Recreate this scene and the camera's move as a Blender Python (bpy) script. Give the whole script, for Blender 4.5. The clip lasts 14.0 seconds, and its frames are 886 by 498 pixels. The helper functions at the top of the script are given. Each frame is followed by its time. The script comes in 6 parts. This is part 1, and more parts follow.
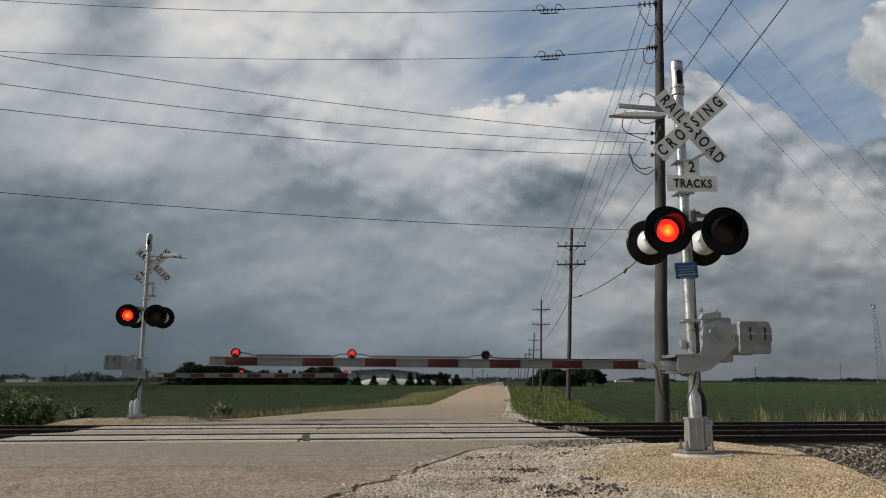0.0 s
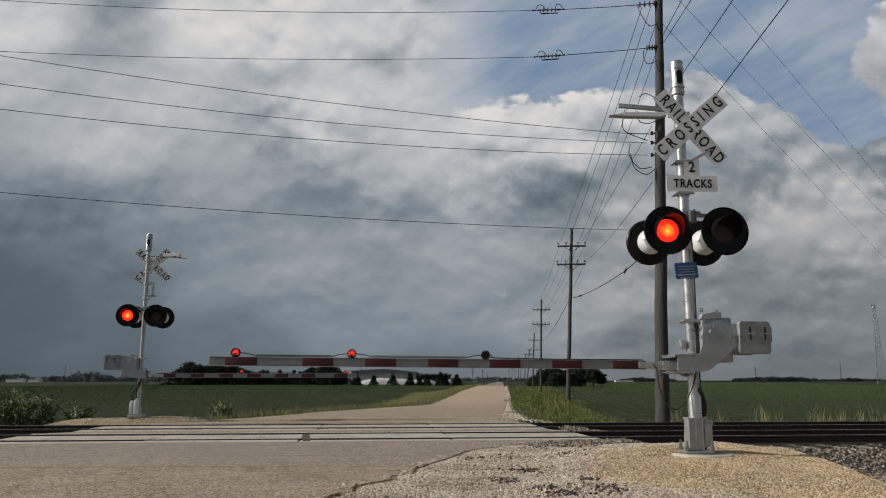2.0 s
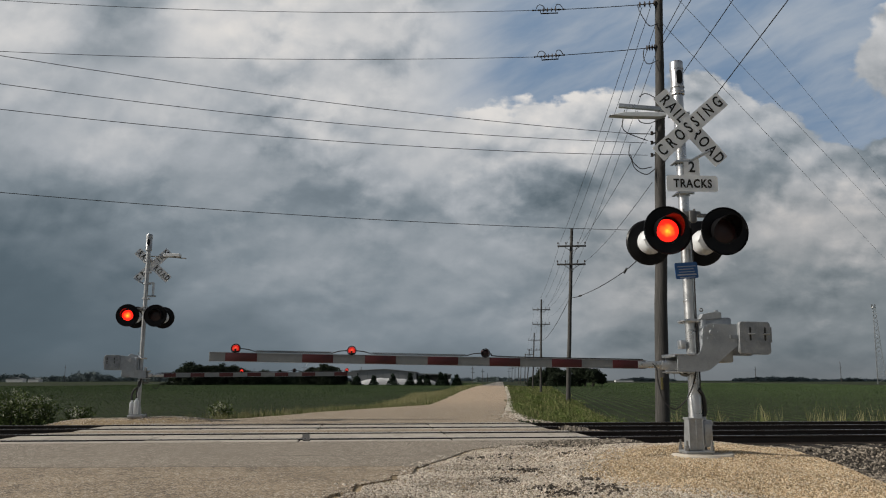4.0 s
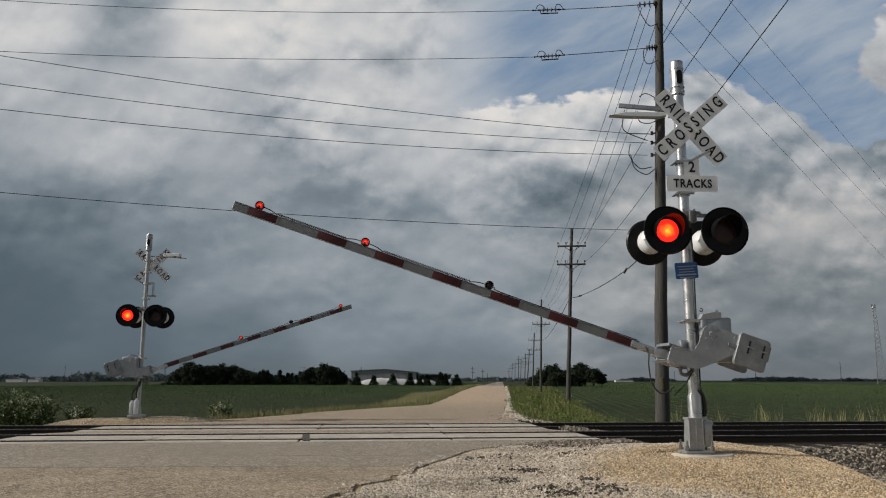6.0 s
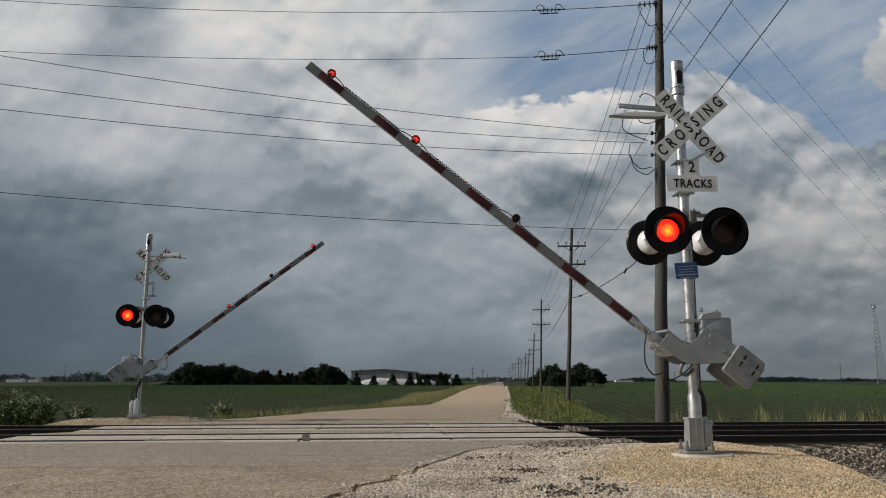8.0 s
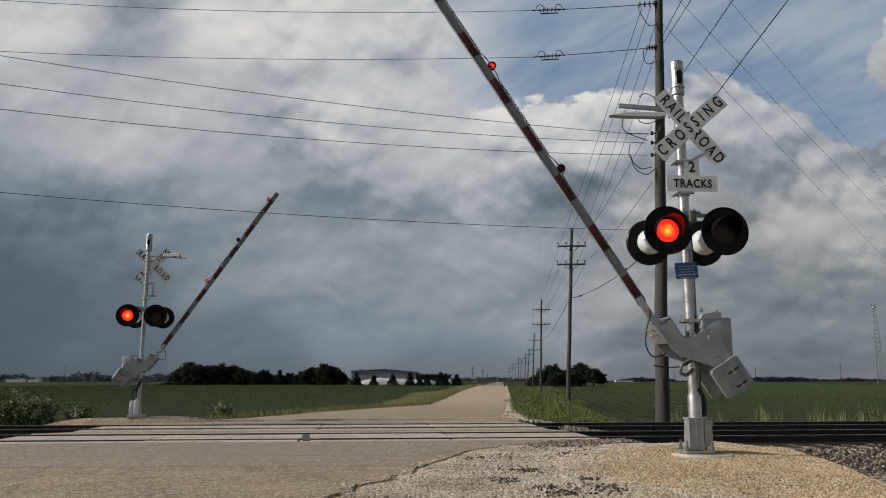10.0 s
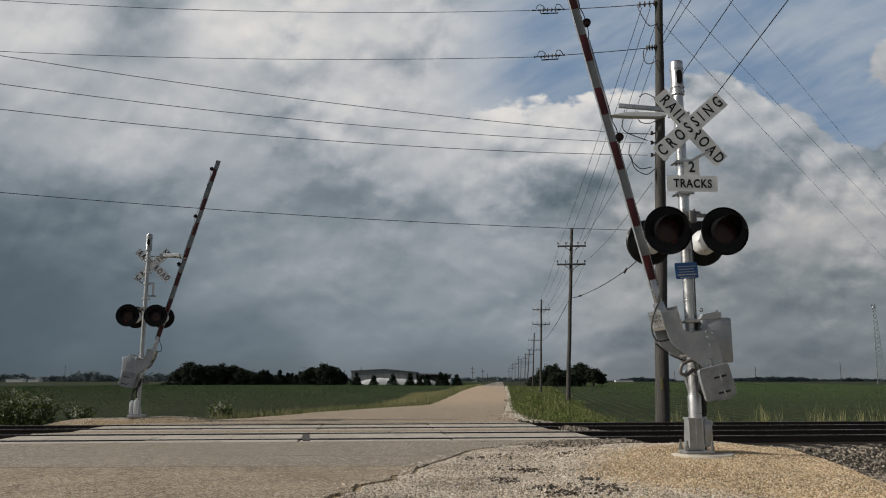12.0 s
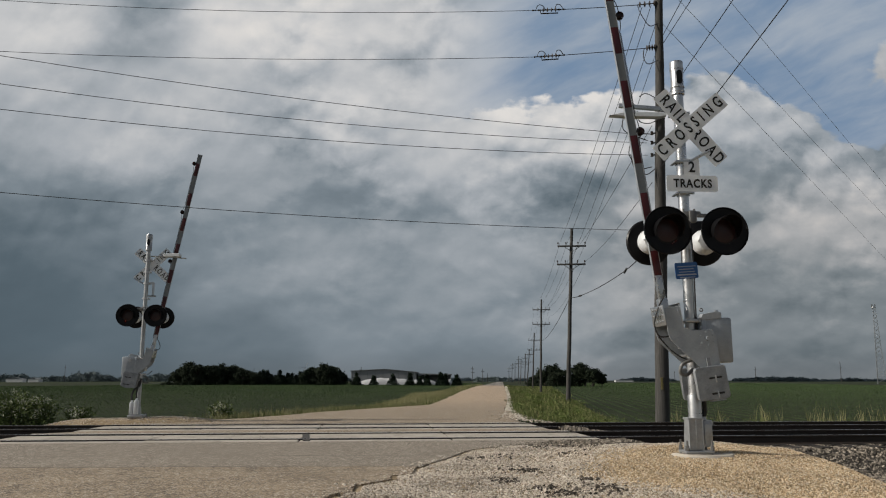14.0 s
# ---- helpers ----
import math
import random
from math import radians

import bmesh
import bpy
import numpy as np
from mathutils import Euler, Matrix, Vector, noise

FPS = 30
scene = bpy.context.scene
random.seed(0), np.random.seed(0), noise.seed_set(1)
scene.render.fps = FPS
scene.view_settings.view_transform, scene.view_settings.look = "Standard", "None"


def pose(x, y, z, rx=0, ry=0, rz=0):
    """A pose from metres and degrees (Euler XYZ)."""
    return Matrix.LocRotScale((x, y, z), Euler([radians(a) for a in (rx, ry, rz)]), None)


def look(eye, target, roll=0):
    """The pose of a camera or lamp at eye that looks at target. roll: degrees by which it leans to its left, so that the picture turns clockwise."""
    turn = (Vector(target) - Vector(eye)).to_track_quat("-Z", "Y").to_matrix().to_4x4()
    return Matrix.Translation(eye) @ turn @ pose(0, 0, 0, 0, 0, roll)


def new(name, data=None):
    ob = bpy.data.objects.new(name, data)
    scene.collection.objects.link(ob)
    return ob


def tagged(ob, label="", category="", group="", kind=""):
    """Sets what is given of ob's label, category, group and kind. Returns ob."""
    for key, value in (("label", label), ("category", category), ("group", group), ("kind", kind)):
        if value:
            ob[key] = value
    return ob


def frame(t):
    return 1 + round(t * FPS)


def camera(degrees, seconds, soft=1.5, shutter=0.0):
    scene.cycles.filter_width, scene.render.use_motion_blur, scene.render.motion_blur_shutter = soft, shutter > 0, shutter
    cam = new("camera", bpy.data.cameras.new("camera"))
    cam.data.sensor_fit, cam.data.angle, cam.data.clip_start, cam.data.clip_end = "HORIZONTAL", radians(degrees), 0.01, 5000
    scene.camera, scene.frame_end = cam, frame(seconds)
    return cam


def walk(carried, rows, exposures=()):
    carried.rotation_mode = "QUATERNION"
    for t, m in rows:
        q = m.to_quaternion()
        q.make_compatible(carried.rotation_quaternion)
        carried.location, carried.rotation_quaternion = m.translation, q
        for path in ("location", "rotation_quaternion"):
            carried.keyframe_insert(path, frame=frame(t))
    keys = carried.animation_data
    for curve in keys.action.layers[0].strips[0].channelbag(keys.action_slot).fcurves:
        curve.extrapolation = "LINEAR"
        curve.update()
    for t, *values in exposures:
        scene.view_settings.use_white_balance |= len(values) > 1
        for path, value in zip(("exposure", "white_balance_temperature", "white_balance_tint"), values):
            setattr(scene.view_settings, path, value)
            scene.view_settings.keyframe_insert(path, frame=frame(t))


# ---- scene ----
cam = camera(60.37, 14.0, soft=1.1)
EYE = (0.0, 0.0, 1.07)
VIEW = pose(*EYE, 99.77, 0, 0)
walk(cam, [(0.0, VIEW), (14.0, VIEW)])

# ---- world, sun ----
SUN_FROM = Vector((-0.85, -0.12, 0.51)).normalized()
world = bpy.data.worlds.new("sky")
scene.world = world
world.use_nodes = True
wn = world.node_tree.nodes
sky = wn.new("ShaderNodeTexSky")
sky.sky_type = "NISHITA"
sky.sun_disc = False
sky.sun_elevation = math.asin(SUN_FROM.z)
sky.sun_rotation = math.atan2(SUN_FROM.x, SUN_FROM.y)
wn["Background"].inputs["Strength"].default_value = 0.055
pale = wn.new("ShaderNodeHueSaturation")   # broken cloud all round: a paler sky than a clear one
pale.inputs["Saturation"].default_value = 0.45
world.node_tree.links.new(sky.outputs[0], pale.inputs["Color"])
world.node_tree.links.new(pale.outputs[0], wn["Background"].inputs["Color"])
sun_data = bpy.data.lights.new("sun", "SUN")
sun_data.energy, sun_data.angle, sun_data.color = 3.75, radians(1.2), (1.0, 0.925, 0.815)
sun = new("sun", sun_data)
sun.matrix_world = look(tuple(SUN_FROM * 50), (0, 0, 0))


# ---- node helpers ----
class Net:
    def __init__(self, name):
        self.mat = bpy.data.materials.new(name)
        self.mat.use_nodes = True
        self.t = self.mat.node_tree
        self.bsdf = self.t.nodes["Principled BSDF"]
        self.out = self.t.nodes["Material Output"]

    def put(self, sock, v):
        if isinstance(v, bpy.types.NodeSocket):
            self.t.links.new(v, sock)
        elif v is not None:
            sock.default_value = v

    def math(self, op, a, b=None, c=None, clamp=False):
        n = self.t.nodes.new("ShaderNodeMath")
        n.operation, n.use_clamp = op, clamp
        for s, v in zip(n.inputs, (a, b, c)):
            self.put(s, v)
        return n.outputs[0]

    def vec(self, op, a, b=None):
        n = self.t.nodes.new("ShaderNodeVectorMath")
        n.operation = op
        self.put(n.inputs[0], a)
        if b is not None:
            self.put(n.inputs[1], b)
        return n.outputs["Value" if op in ("LENGTH", "DOT_PRODUCT", "DISTANCE") else "Vector"]

    def coord(self, kind="Object"):
        return self.t.nodes.new("ShaderNodeTexCoord").outputs[kind]

    def place(self):
        return self.t.nodes.new("ShaderNodeNewGeometry").outputs["Position"]

    def island(self):
        return self.t.nodes.new("ShaderNodeNewGeometry").outputs["Random Per Island"]

    def chance(self):
        return self.t.nodes.new("ShaderNodeObjectInfo").outputs["Random"]

    def scale(self, v, s):
        return self.vec("MULTIPLY", v, s if isinstance(s, tuple) else (s, s, s))

    def noise(self, v, scale, detail=4.0, rough=0.55, out=0, warp=0.0):
        n = self.t.nodes.new("ShaderNodeTexNoise")
        self.put(n.inputs["Vector"], v)
        n.inputs["Scale"].default_value, n.inputs["Detail"].default_value = scale, detail
        n.inputs["Roughness"].default_value, n.inputs["Distortion"].default_value = rough, warp
        return n.outputs[out]

    def voronoi(self, v, scale, feature="F1", out="Distance", rand=1.0):
        n = self.t.nodes.new("ShaderNodeTexVoronoi")
        n.feature = feature
        self.put(n.inputs["Vector"], v)
        n.inputs["Scale"].default_value, n.inputs["Randomness"].default_value = scale, rand
        return n.outputs[out]

    def ramp(self, f, stops, mode="LINEAR"):
        n = self.t.nodes.new("ShaderNodeValToRGB")
        n.color_ramp.interpolation = mode
        e = n.color_ramp.elements
        while len(e) < len(stops):
            e.new(0.5)
        for k, (p, c) in zip(e, stops):
            k.position = p
            k.color = (*c, 1) if isinstance(c, tuple) else (c, c, c, 1)
        self.put(n.inputs[0], f)
        return n.outputs[0]

    def step(self, f, lo, hi, a=0.0, b=1.0, smooth=True):
        n = self.t.nodes.new("ShaderNodeMapRange")
        n.interpolation_type = "SMOOTHSTEP" if smooth else "LINEAR"
        self.put(n.inputs[0], f)
        for s, v in zip(list(n.inputs)[1:5], (lo, hi, a, b)):
            s.default_value = v
        return n.outputs[0]

    def mix(self, f, a, b, mode="MIX"):
        n = self.t.nodes.new("ShaderNodeMix")
        n.data_type, n.blend_type = "RGBA", mode
        self.put(n.inputs[0], f)
        for s, v in ((n.inputs[6], a), (n.inputs[7], b)):
            self.put(s, (*v, 1) if isinstance(v, tuple) and len(v) == 3 else v)
        return n.outputs[2]

    def split(self, v):
        n = self.t.nodes.new("ShaderNodeSeparateXYZ")
        self.put(n.inputs[0], v)
        return n.outputs

    def join(self, x, y, z=0.0):
        n = self.t.nodes.new("ShaderNodeCombineXYZ")
        for s, v in zip(n.inputs, (x, y, z)):
            self.put(s, v)
        return n.outputs[0]

    def bump(self, h, strength=0.4, dist=0.01):
        n = self.t.nodes.new("ShaderNodeBump")
        n.inputs["Strength"].default_value, n.inputs["Distance"].default_value = strength, dist
        self.put(n.inputs["Height"], h)
        self.t.links.new(n.outputs[0], self.bsdf.inputs["Normal"])

    def done(self, color, rough=0.8, metal=0.0, spec=None):
        self.put(self.bsdf.inputs["Base Color"], (*color, 1) if isinstance(color, tuple) else color)
        self.put(self.bsdf.inputs["Roughness"], rough)
        self.put(self.bsdf.inputs["Metallic"], metal)
        if spec is not None:
            self.bsdf.inputs["Specular IOR Level"].default_value = spec
        return self.mat


def worn(name, dark, light, scale=6.0, rough=0.6, metal=0.0, fine=60.0, bump=0.15, spec=None):
    """A surface of two tones with stains, grain and fine relief."""
    n = Net(name)
    p = n.coord()
    a = n.noise(p, scale, 5, 0.6)
    b = n.noise(p, fine, 3, 0.6)
    f = n.math("ADD", n.math("MULTIPLY", a, 0.7), n.math("MULTIPLY", b, 0.3))
    n.bump(b, bump, 0.004)
    return n.done(n.ramp(f, [(0.3, dark), (0.7, light)]), n.step(a, 0.3, 0.7, rough - 0.1, rough + 0.1), metal, spec)


def glow(name, inner, outer, radius, strength):
    """A lit red lens: hot in the middle, deeper red towards its rim."""
    n = Net(name)
    d = n.vec("LENGTH", n.scale(n.coord(), (1, 0, 1)))
    cells = n.voronoi(n.scale(n.coord(), (1, 0, 1)), 2.2 / radius)
    f = n.math("ADD", n.math("DIVIDE", d, radius), n.math("MULTIPLY", cells, 0.35))
    c = n.ramp(f, [(0.2, inner), (0.5, tuple(0.35 * a + 0.65 * b for a, b in zip(inner, outer))), (0.95, outer)])
    n.put(n.bsdf.inputs["Emission Color"], c)
    n.bsdf.inputs["Emission Strength"].default_value = strength
    return n.done((0.3, 0.01, 0.01), 0.3)


# ---- materials ----
M = {}
M["galv"] = worn("galvanised_steel", (0.42, 0.43, 0.44), (0.6, 0.61, 0.62), 9, 0.34, 0.88)
M["alu"] = worn("cast_aluminium", (0.27, 0.295, 0.32), (0.43, 0.46, 0.49), 7, 0.46, 0.4)
M["cast"] = worn("dull_cast_aluminium", (0.29, 0.302, 0.312), (0.46, 0.475, 0.487), 8, 0.42, 0.6)
M["weight"] = worn("weathered_counterweight_steel", (0.15, 0.165, 0.18), (0.38, 0.40, 0.42), 7, 0.46, 0.5)
M["alu_dark"] = worn("weathered_steel_plate", (0.1, 0.1, 0.1), (0.2, 0.2, 0.195), 6, 0.55, 0.4)
M["black"] = worn("flat_black_enamel", (0.006, 0.006, 0.007), (0.014, 0.014, 0.015), 8, 0.55, spec=0.25)
M["rubber"] = worn("black_rubber", (0.01, 0.01, 0.01), (0.03, 0.03, 0.03), 12, 0.7)
M["white"] = worn("reflective_white_sheet", (0.74, 0.77, 0.80), (0.83, 0.86, 0.89), 5, 0.5, bump=0.03)
M["white_paint"] = worn("white_enamel", (0.60, 0.63, 0.655), (0.74, 0.765, 0.79), 8, 0.4)
M["letters"] = worn("black_lettering", (0.006, 0.006, 0.006), (0.012, 0.012, 0.012), 8, 0.5)
M["blue"] = worn("blue_sign_sheet", (0.015, 0.07, 0.22), (0.02, 0.1, 0.3), 9, 0.45, bump=0.03)
M["arm_white"] = worn("arm_white_tape", (0.15, 0.165, 0.175), (0.22, 0.24, 0.25), 5, 0.45, bump=0.04)
M["arm_red"] = worn("arm_red_tape", (0.04, 0.004, 0.006), (0.07, 0.007, 0.01), 5, 0.4, bump=0.04)
M["lens_off"] = worn("unlit_dark_red_lens", (0.014, 0.003, 0.003), (0.03, 0.005, 0.005), 20, 0.4)
M["glow"] = glow("lit_red_lens", (1.0, 0.21, 0.012), (0.62, 0.008, 0.004), 0.125, 3.3)
M["hood"] = worn("glossy_black_enamel", (0.004, 0.004, 0.005), (0.009, 0.009, 0.010), 8, 0.42, spec=0.2)
M["glow_small"] = glow("lit_small_red_lamp", (1.0, 0.10, 0.045), (0.30, 0.005, 0.004), 0.046, 1.5)


def concrete():
    """Pale concrete with traffic streaks, rust-brown stains and a few hairline cracks."""
    n = Net("pale_concrete")
    p = n.coord()
    q = n.place()
    a = n.noise(q, 1.6, 5, 0.65)
    b = n.noise(q, 38, 4, 0.65)
    drag = n.noise(n.scale(p, (3.2, 0.5, 1.0)), 1.5, 5, 0.65)
    f = n.math("ADD", n.math("MULTIPLY", a, 0.45), n.math("ADD", n.math("MULTIPLY", b, 0.25), n.math("MULTIPLY", drag, 0.3)))
    c = n.ramp(f, [(0.34, (0.29, 0.26, 0.215)), (0.5, (0.45, 0.41, 0.35)), (0.66, (0.56, 0.515, 0.45))])
    c = n.mix(n.step(n.noise(q, 3.1, 5, 0.7), 0.52, 0.72, 0.0, 0.6), c, (0.16, 0.125, 0.09))
    w = n.vec("ADD", q, n.scale(n.noise(q, 1.7, 4, out=1), 0.7))
    line = n.math("MULTIPLY", n.step(n.voronoi(w, 0.8, "DISTANCE_TO_EDGE"), 0.0, 0.012, 0.7, 0.0), n.step(n.noise(q, 0.9, 2), 0.46, 0.58))
    c = n.mix(line, c, (0.07, 0.06, 0.05))
    n.bump(n.math("SUBTRACT", b, line), 0.4, 0.004)
    return n.done(c, 0.9)


M["concrete"] = concrete()
M["rail"] = worn("rusty_rail_steel", (0.012, 0.009, 0.008), (0.035, 0.026, 0.02), 5, 0.75)
M["rail_head"] = worn("polished_rail_head", (0.25, 0.25, 0.26), (0.4, 0.4, 0.41), 12, 0.3, 0.9)
M["tie"] = worn("creosoted_tie", (0.012, 0.011, 0.01), (0.04, 0.035, 0.03), 4, 0.9)
M["wire"] = worn("dark_cable", (0.01, 0.01, 0.011), (0.02, 0.02, 0.02), 8, 0.6)
M["porcelain"] = worn("brown_porcelain", (0.02, 0.016, 0.015), (0.05, 0.04, 0.035), 14, 0.3)
M["wire_pale"] = worn("weathered_aluminium_wire", (0.20, 0.21, 0.22), (0.28, 0.29, 0.30), 8, 0.5)


def timber():
    n = Net("weathered_pole_timber")
    p = n.coord()
    g = n.noise(n.scale(p, (14, 14, 0.7)), 2.0, 6, 0.65)
    s = n.noise(p, 0.5, 3)
    n.bump(g, 0.6, 0.01)
    f = n.math("ADD", n.math("MULTIPLY", g, 0.7), n.math("MULTIPLY", s, 0.3))
    return n.done(n.ramp(f, [(0.3, (0.026, 0.025, 0.024)), (0.55, (0.062, 0.06, 0.057)), (0.75, (0.13, 0.126, 0.12))]), 0.9)


M["timber_pole"] = timber()


def asphalt():
    n = Net("worn_asphalt")
    p = n.place()
    big = n.noise(p, 0.35, 4, 0.6)
    mid = n.noise(n.scale(p, (1, 0.35, 1)), 2.2, 5, 0.65)
    grit = n.voronoi(p, 60, out="Color")
    gf = n.split(grit)[0]
    x, y, z = n.split(p)
    # older tan chip seal in front of a greyer patch laid against the tracks
    edge = n.math("ADD", y, n.math("MULTIPLY", n.noise(p, 1.5, 3), 0.25))
    edge = n.math("SUBTRACT", edge, n.math("MULTIPLY", x, 0.03))
    patch = n.math("MULTIPLY", n.step(edge, 10.06, 10.12), n.step(edge, 14.6, 15.0, 1.0, 0.0))
    tan = n.ramp(n.math("ADD", n.math("MULTIPLY", big, 0.5), n.math("MULTIPLY", mid, 0.5)),
                 [(0.3, (0.288, 0.22, 0.146)), (0.7, (0.42, 0.327, 0.22))])
    grey = n.ramp(n.math("ADD", n.math("MULTIPLY", big, 0.5), n.math("MULTIPLY", mid, 0.5)),
                  [(0.3, (0.235, 0.197, 0.151)), (0.7, (0.336, 0.286, 0.224))])
    far = n.ramp(mid, [(0.3, (0.475, 0.345, 0.226)), (0.7, (0.59, 0.437, 0.296))])
    c = n.mix(patch, tan, grey)
    c = n.mix(n.step(y, 26.0, 60.0), c, far)
    # greyer and darker road colour beyond the crest
    c = n.mix(n.step(y, 136.0, 146.0), c, (0.17, 0.155, 0.14))
    c = n.mix(n.step(gf, 0.0, 0.6, 0.72, 0.0), c, (0.07, 0.06, 0.05))
    c = n.mix(n.step(gf, 0.66, 1.0, 0.0, 0.7), c, (0.66, 0.60, 0.52))
    # fine crack network
    w = n.vec("ADD", p, n.scale(n.noise(p, 1.6, 6, 0.62, out=1), 1.1))
    cr = n.voronoi(w, 1.3, "DISTANCE_TO_EDGE")
    cr2 = n.voronoi(w, 6.5, "DISTANCE_TO_EDGE")
    crack = n.math("MULTIPLY", n.step(cr, 0.0, 0.018, 0.85, 0.0), n.step(n.noise(p, 0.8, 3), 0.42, 0.56))
    crack2 = n.math("MULTIPLY", n.step(cr2, 0.0, 0.06, 0.75, 0.0), n.step(n.noise(p, 0.9, 3), 0.42, 0.54))
    crack = n.math("MULTIPLY", n.math("MAXIMUM", crack, crack2), n.step(edge, 10.06, 10.12, 1.0, 0.25))
    seam = n.math("MULTIPLY", n.step(n.math("ABSOLUTE", n.math("SUBTRACT", edge, 10.09)), 0.0, 0.05, 0.75, 0.0), n.step(mid, 0.3, 0.5))
    seam = n.math("MAXIMUM", seam, n.math("MULTIPLY", n.step(n.math("ABSOLUTE", n.math("SUBTRACT", edge, 11.5)), 0.0, 0.05, 0.6, 0.0), n.step(mid, 0.35, 0.55)))
    c = n.mix(n.math("MAXIMUM", crack, seam), c, (0.05, 0.045, 0.04))
    n.bump(n.math("SUBTRACT", n.math("MULTIPLY", gf, 0.5), crack), 0.5, 0.01)
    return n.done(c, 0.9)


M["asphalt"] = asphalt()


def earth(name, a, b, c, scale=0.6):
    n = Net(name)
    p = n.place()
    f = n.math("ADD", n.math("MULTIPLY", n.noise(p, scale, 6, 0.65), 0.6), n.math("MULTIPLY", n.noise(p, 9, 4, 0.7), 0.4))
    n.bump(n.noise(p, 14, 5, 0.7), 0.6, 0.05)
    return n.done(n.ramp(f, [(0.35, a), (0.5, b), (0.68, c)]), 0.95, spec=0.08)


M["field"] = earth("field_ground", (0.022, 0.028, 0.016), (0.034, 0.043, 0.023), (0.052, 0.062, 0.033), 0.15)
M["gravel_bed"] = earth("gravel_bed", (0.17, 0.125, 0.075), (0.35, 0.275, 0.18), (0.5, 0.405, 0.285), 1.2)
M["ballast_bed"] = earth("ballast_bed", (0.03, 0.026, 0.023), (0.085, 0.076, 0.066), (0.16, 0.145, 0.125), 2.0)


def stones(name, stops, dirt=0.0):
    n = Net(name)
    r = n.island()
    p = n.place()
    c = n.ramp(r, stops)
    c = n.mix(n.step(n.noise(p, 1.1, 4), 0.35, 0.7, 0.0, 0.45), c, n.mix(1.0, c, (0.75, 0.72, 0.68), "MULTIPLY"))
    if dirt:
        c = n.mix(n.math("MULTIPLY", n.step(n.noise(p, 0.95, 5, 0.7), 0.47, 0.58), n.step(r, 0.1, 0.9, dirt, dirt * 0.5)), c, (0.085, 0.068, 0.05))
    return n.done(c, 0.92)


M["tan_gravel"] = stones("tan_gravel", [(0.0, (0.20, 0.135, 0.07)), (0.3, (0.53, 0.39, 0.235)), (0.6, (0.70, 0.555, 0.375)), (0.85, (0.82, 0.71, 0.54)), (1.0, (0.4, 0.36, 0.3))], 0.22)
M["grey_gravel"] = stones("grey_gravel", [(0.0, (0.12, 0.10, 0.085)), (0.2, (0.47, 0.41, 0.34)), (0.55, (0.69, 0.615, 0.52)), (0.9, (0.83, 0.775, 0.695)), (1.0, (0.2, 0.175, 0.15))], 0.38)
M["ballast"] = stones("ballast_stone", [(0.0, (0.05, 0.045, 0.04)), (0.4, (0.165, 0.144, 0.118)), (0.75, (0.30, 0.262, 0.215)), (1.0, (0.46, 0.405, 0.335))])


def leaves(name, stops, rough=0.8):
    n = Net(name)
    c = n.ramp(n.island(), stops)
    c = n.mix(n.step(n.noise(n.place(), 0.12, 4), 0.35, 0.7, 0.0, 0.5), c, n.mix(1.0, c, (0.7, 0.75, 0.6), "MULTIPLY"))
    return n.done(c, rough, spec=0.15)


M["crop"] = leaves("crop_leaf", [(0.0, (0.058, 0.09, 0.040)), (0.5, (0.075, 0.113, 0.05)), (1.0, (0.10, 0.142, 0.064))])
M["grass"] = leaves("verge_grass", [(0.0, (0.05, 0.072, 0.024)), (0.5, (0.118, 0.145, 0.05)), (0.85, (0.20, 0.21, 0.085)), (1.0, (0.33, 0.295, 0.155))])
M["dry_grass"] = leaves("dry_grass", [(0.0, (0.12, 0.13, 0.05)), (0.5, (0.26, 0.25, 0.13)), (1.0, (0.42, 0.38, 0.22))])
M["bush"] = leaves("bush_leaf", [(0.0, (0.055, 0.08, 0.027)), (0.6, (0.10, 0.132, 0.046)), (1.0, (0.165, 0.20, 0.08))])
M["weed"] = leaves("weed_leaf", [(0.0, (0.075, 0.105, 0.03)), (0.6, (0.135, 0.175, 0.052)), (1.0, (0.22, 0.25, 0.09))])
M["flower"] = worn("white_blossom", (0.36, 0.38, 0.28), (0.55, 0.56, 0.45), 10, 0.8)
M["tree"] = leaves("tree_leaf", [(0.0, (0.016, 0.024, 0.016)), (0.5, (0.024, 0.034, 0.021)), (1.0, (0.038, 0.05, 0.03))])
M["conifer"] = leaves("conifer_needle", [(0.0, (0.008, 0.014, 0.009)), (0.5, (0.014, 0.026, 0.016)), (1.0, (0.024, 0.04, 0.024))])
# distance haze is painted into this leaf colour, pale and bluish
M["haze_tree"] = leaves("haze_tinted_leaf", [(0.0, (0.112, 0.142, 0.156)), (1.0, (0.135, 0.168, 0.18))])
M["bark"] = worn("tree_bark", (0.03, 0.025, 0.02), (0.07, 0.06, 0.05), 6, 0.9)
M["metal_wall"] = worn("grey_metal_cladding", (0.2, 0.21, 0.22), (0.27, 0.28, 0.29), 0.3, 0.6)
M["metal_roof"] = worn("grey_metal_roof", (0.12, 0.13, 0.14), (0.18, 0.19, 0.2), 0.3, 0.6)
M["tarp"] = worn("white_plastic_wrap", (0.45, 0.46, 0.47), (0.62, 0.63, 0.64), 0.5, 0.5)
M["crumb"] = stones("asphalt_crumb", [(0.0, (0.025, 0.021, 0.018)), (0.6, (0.075, 0.062, 0.05)), (1.0, (0.16, 0.135, 0.11))])
M["pale_gravel"] = stones("pale_gravel", [(0.0, (0.4, 0.36, 0.3)), (1.0, (0.7, 0.66, 0.58))])
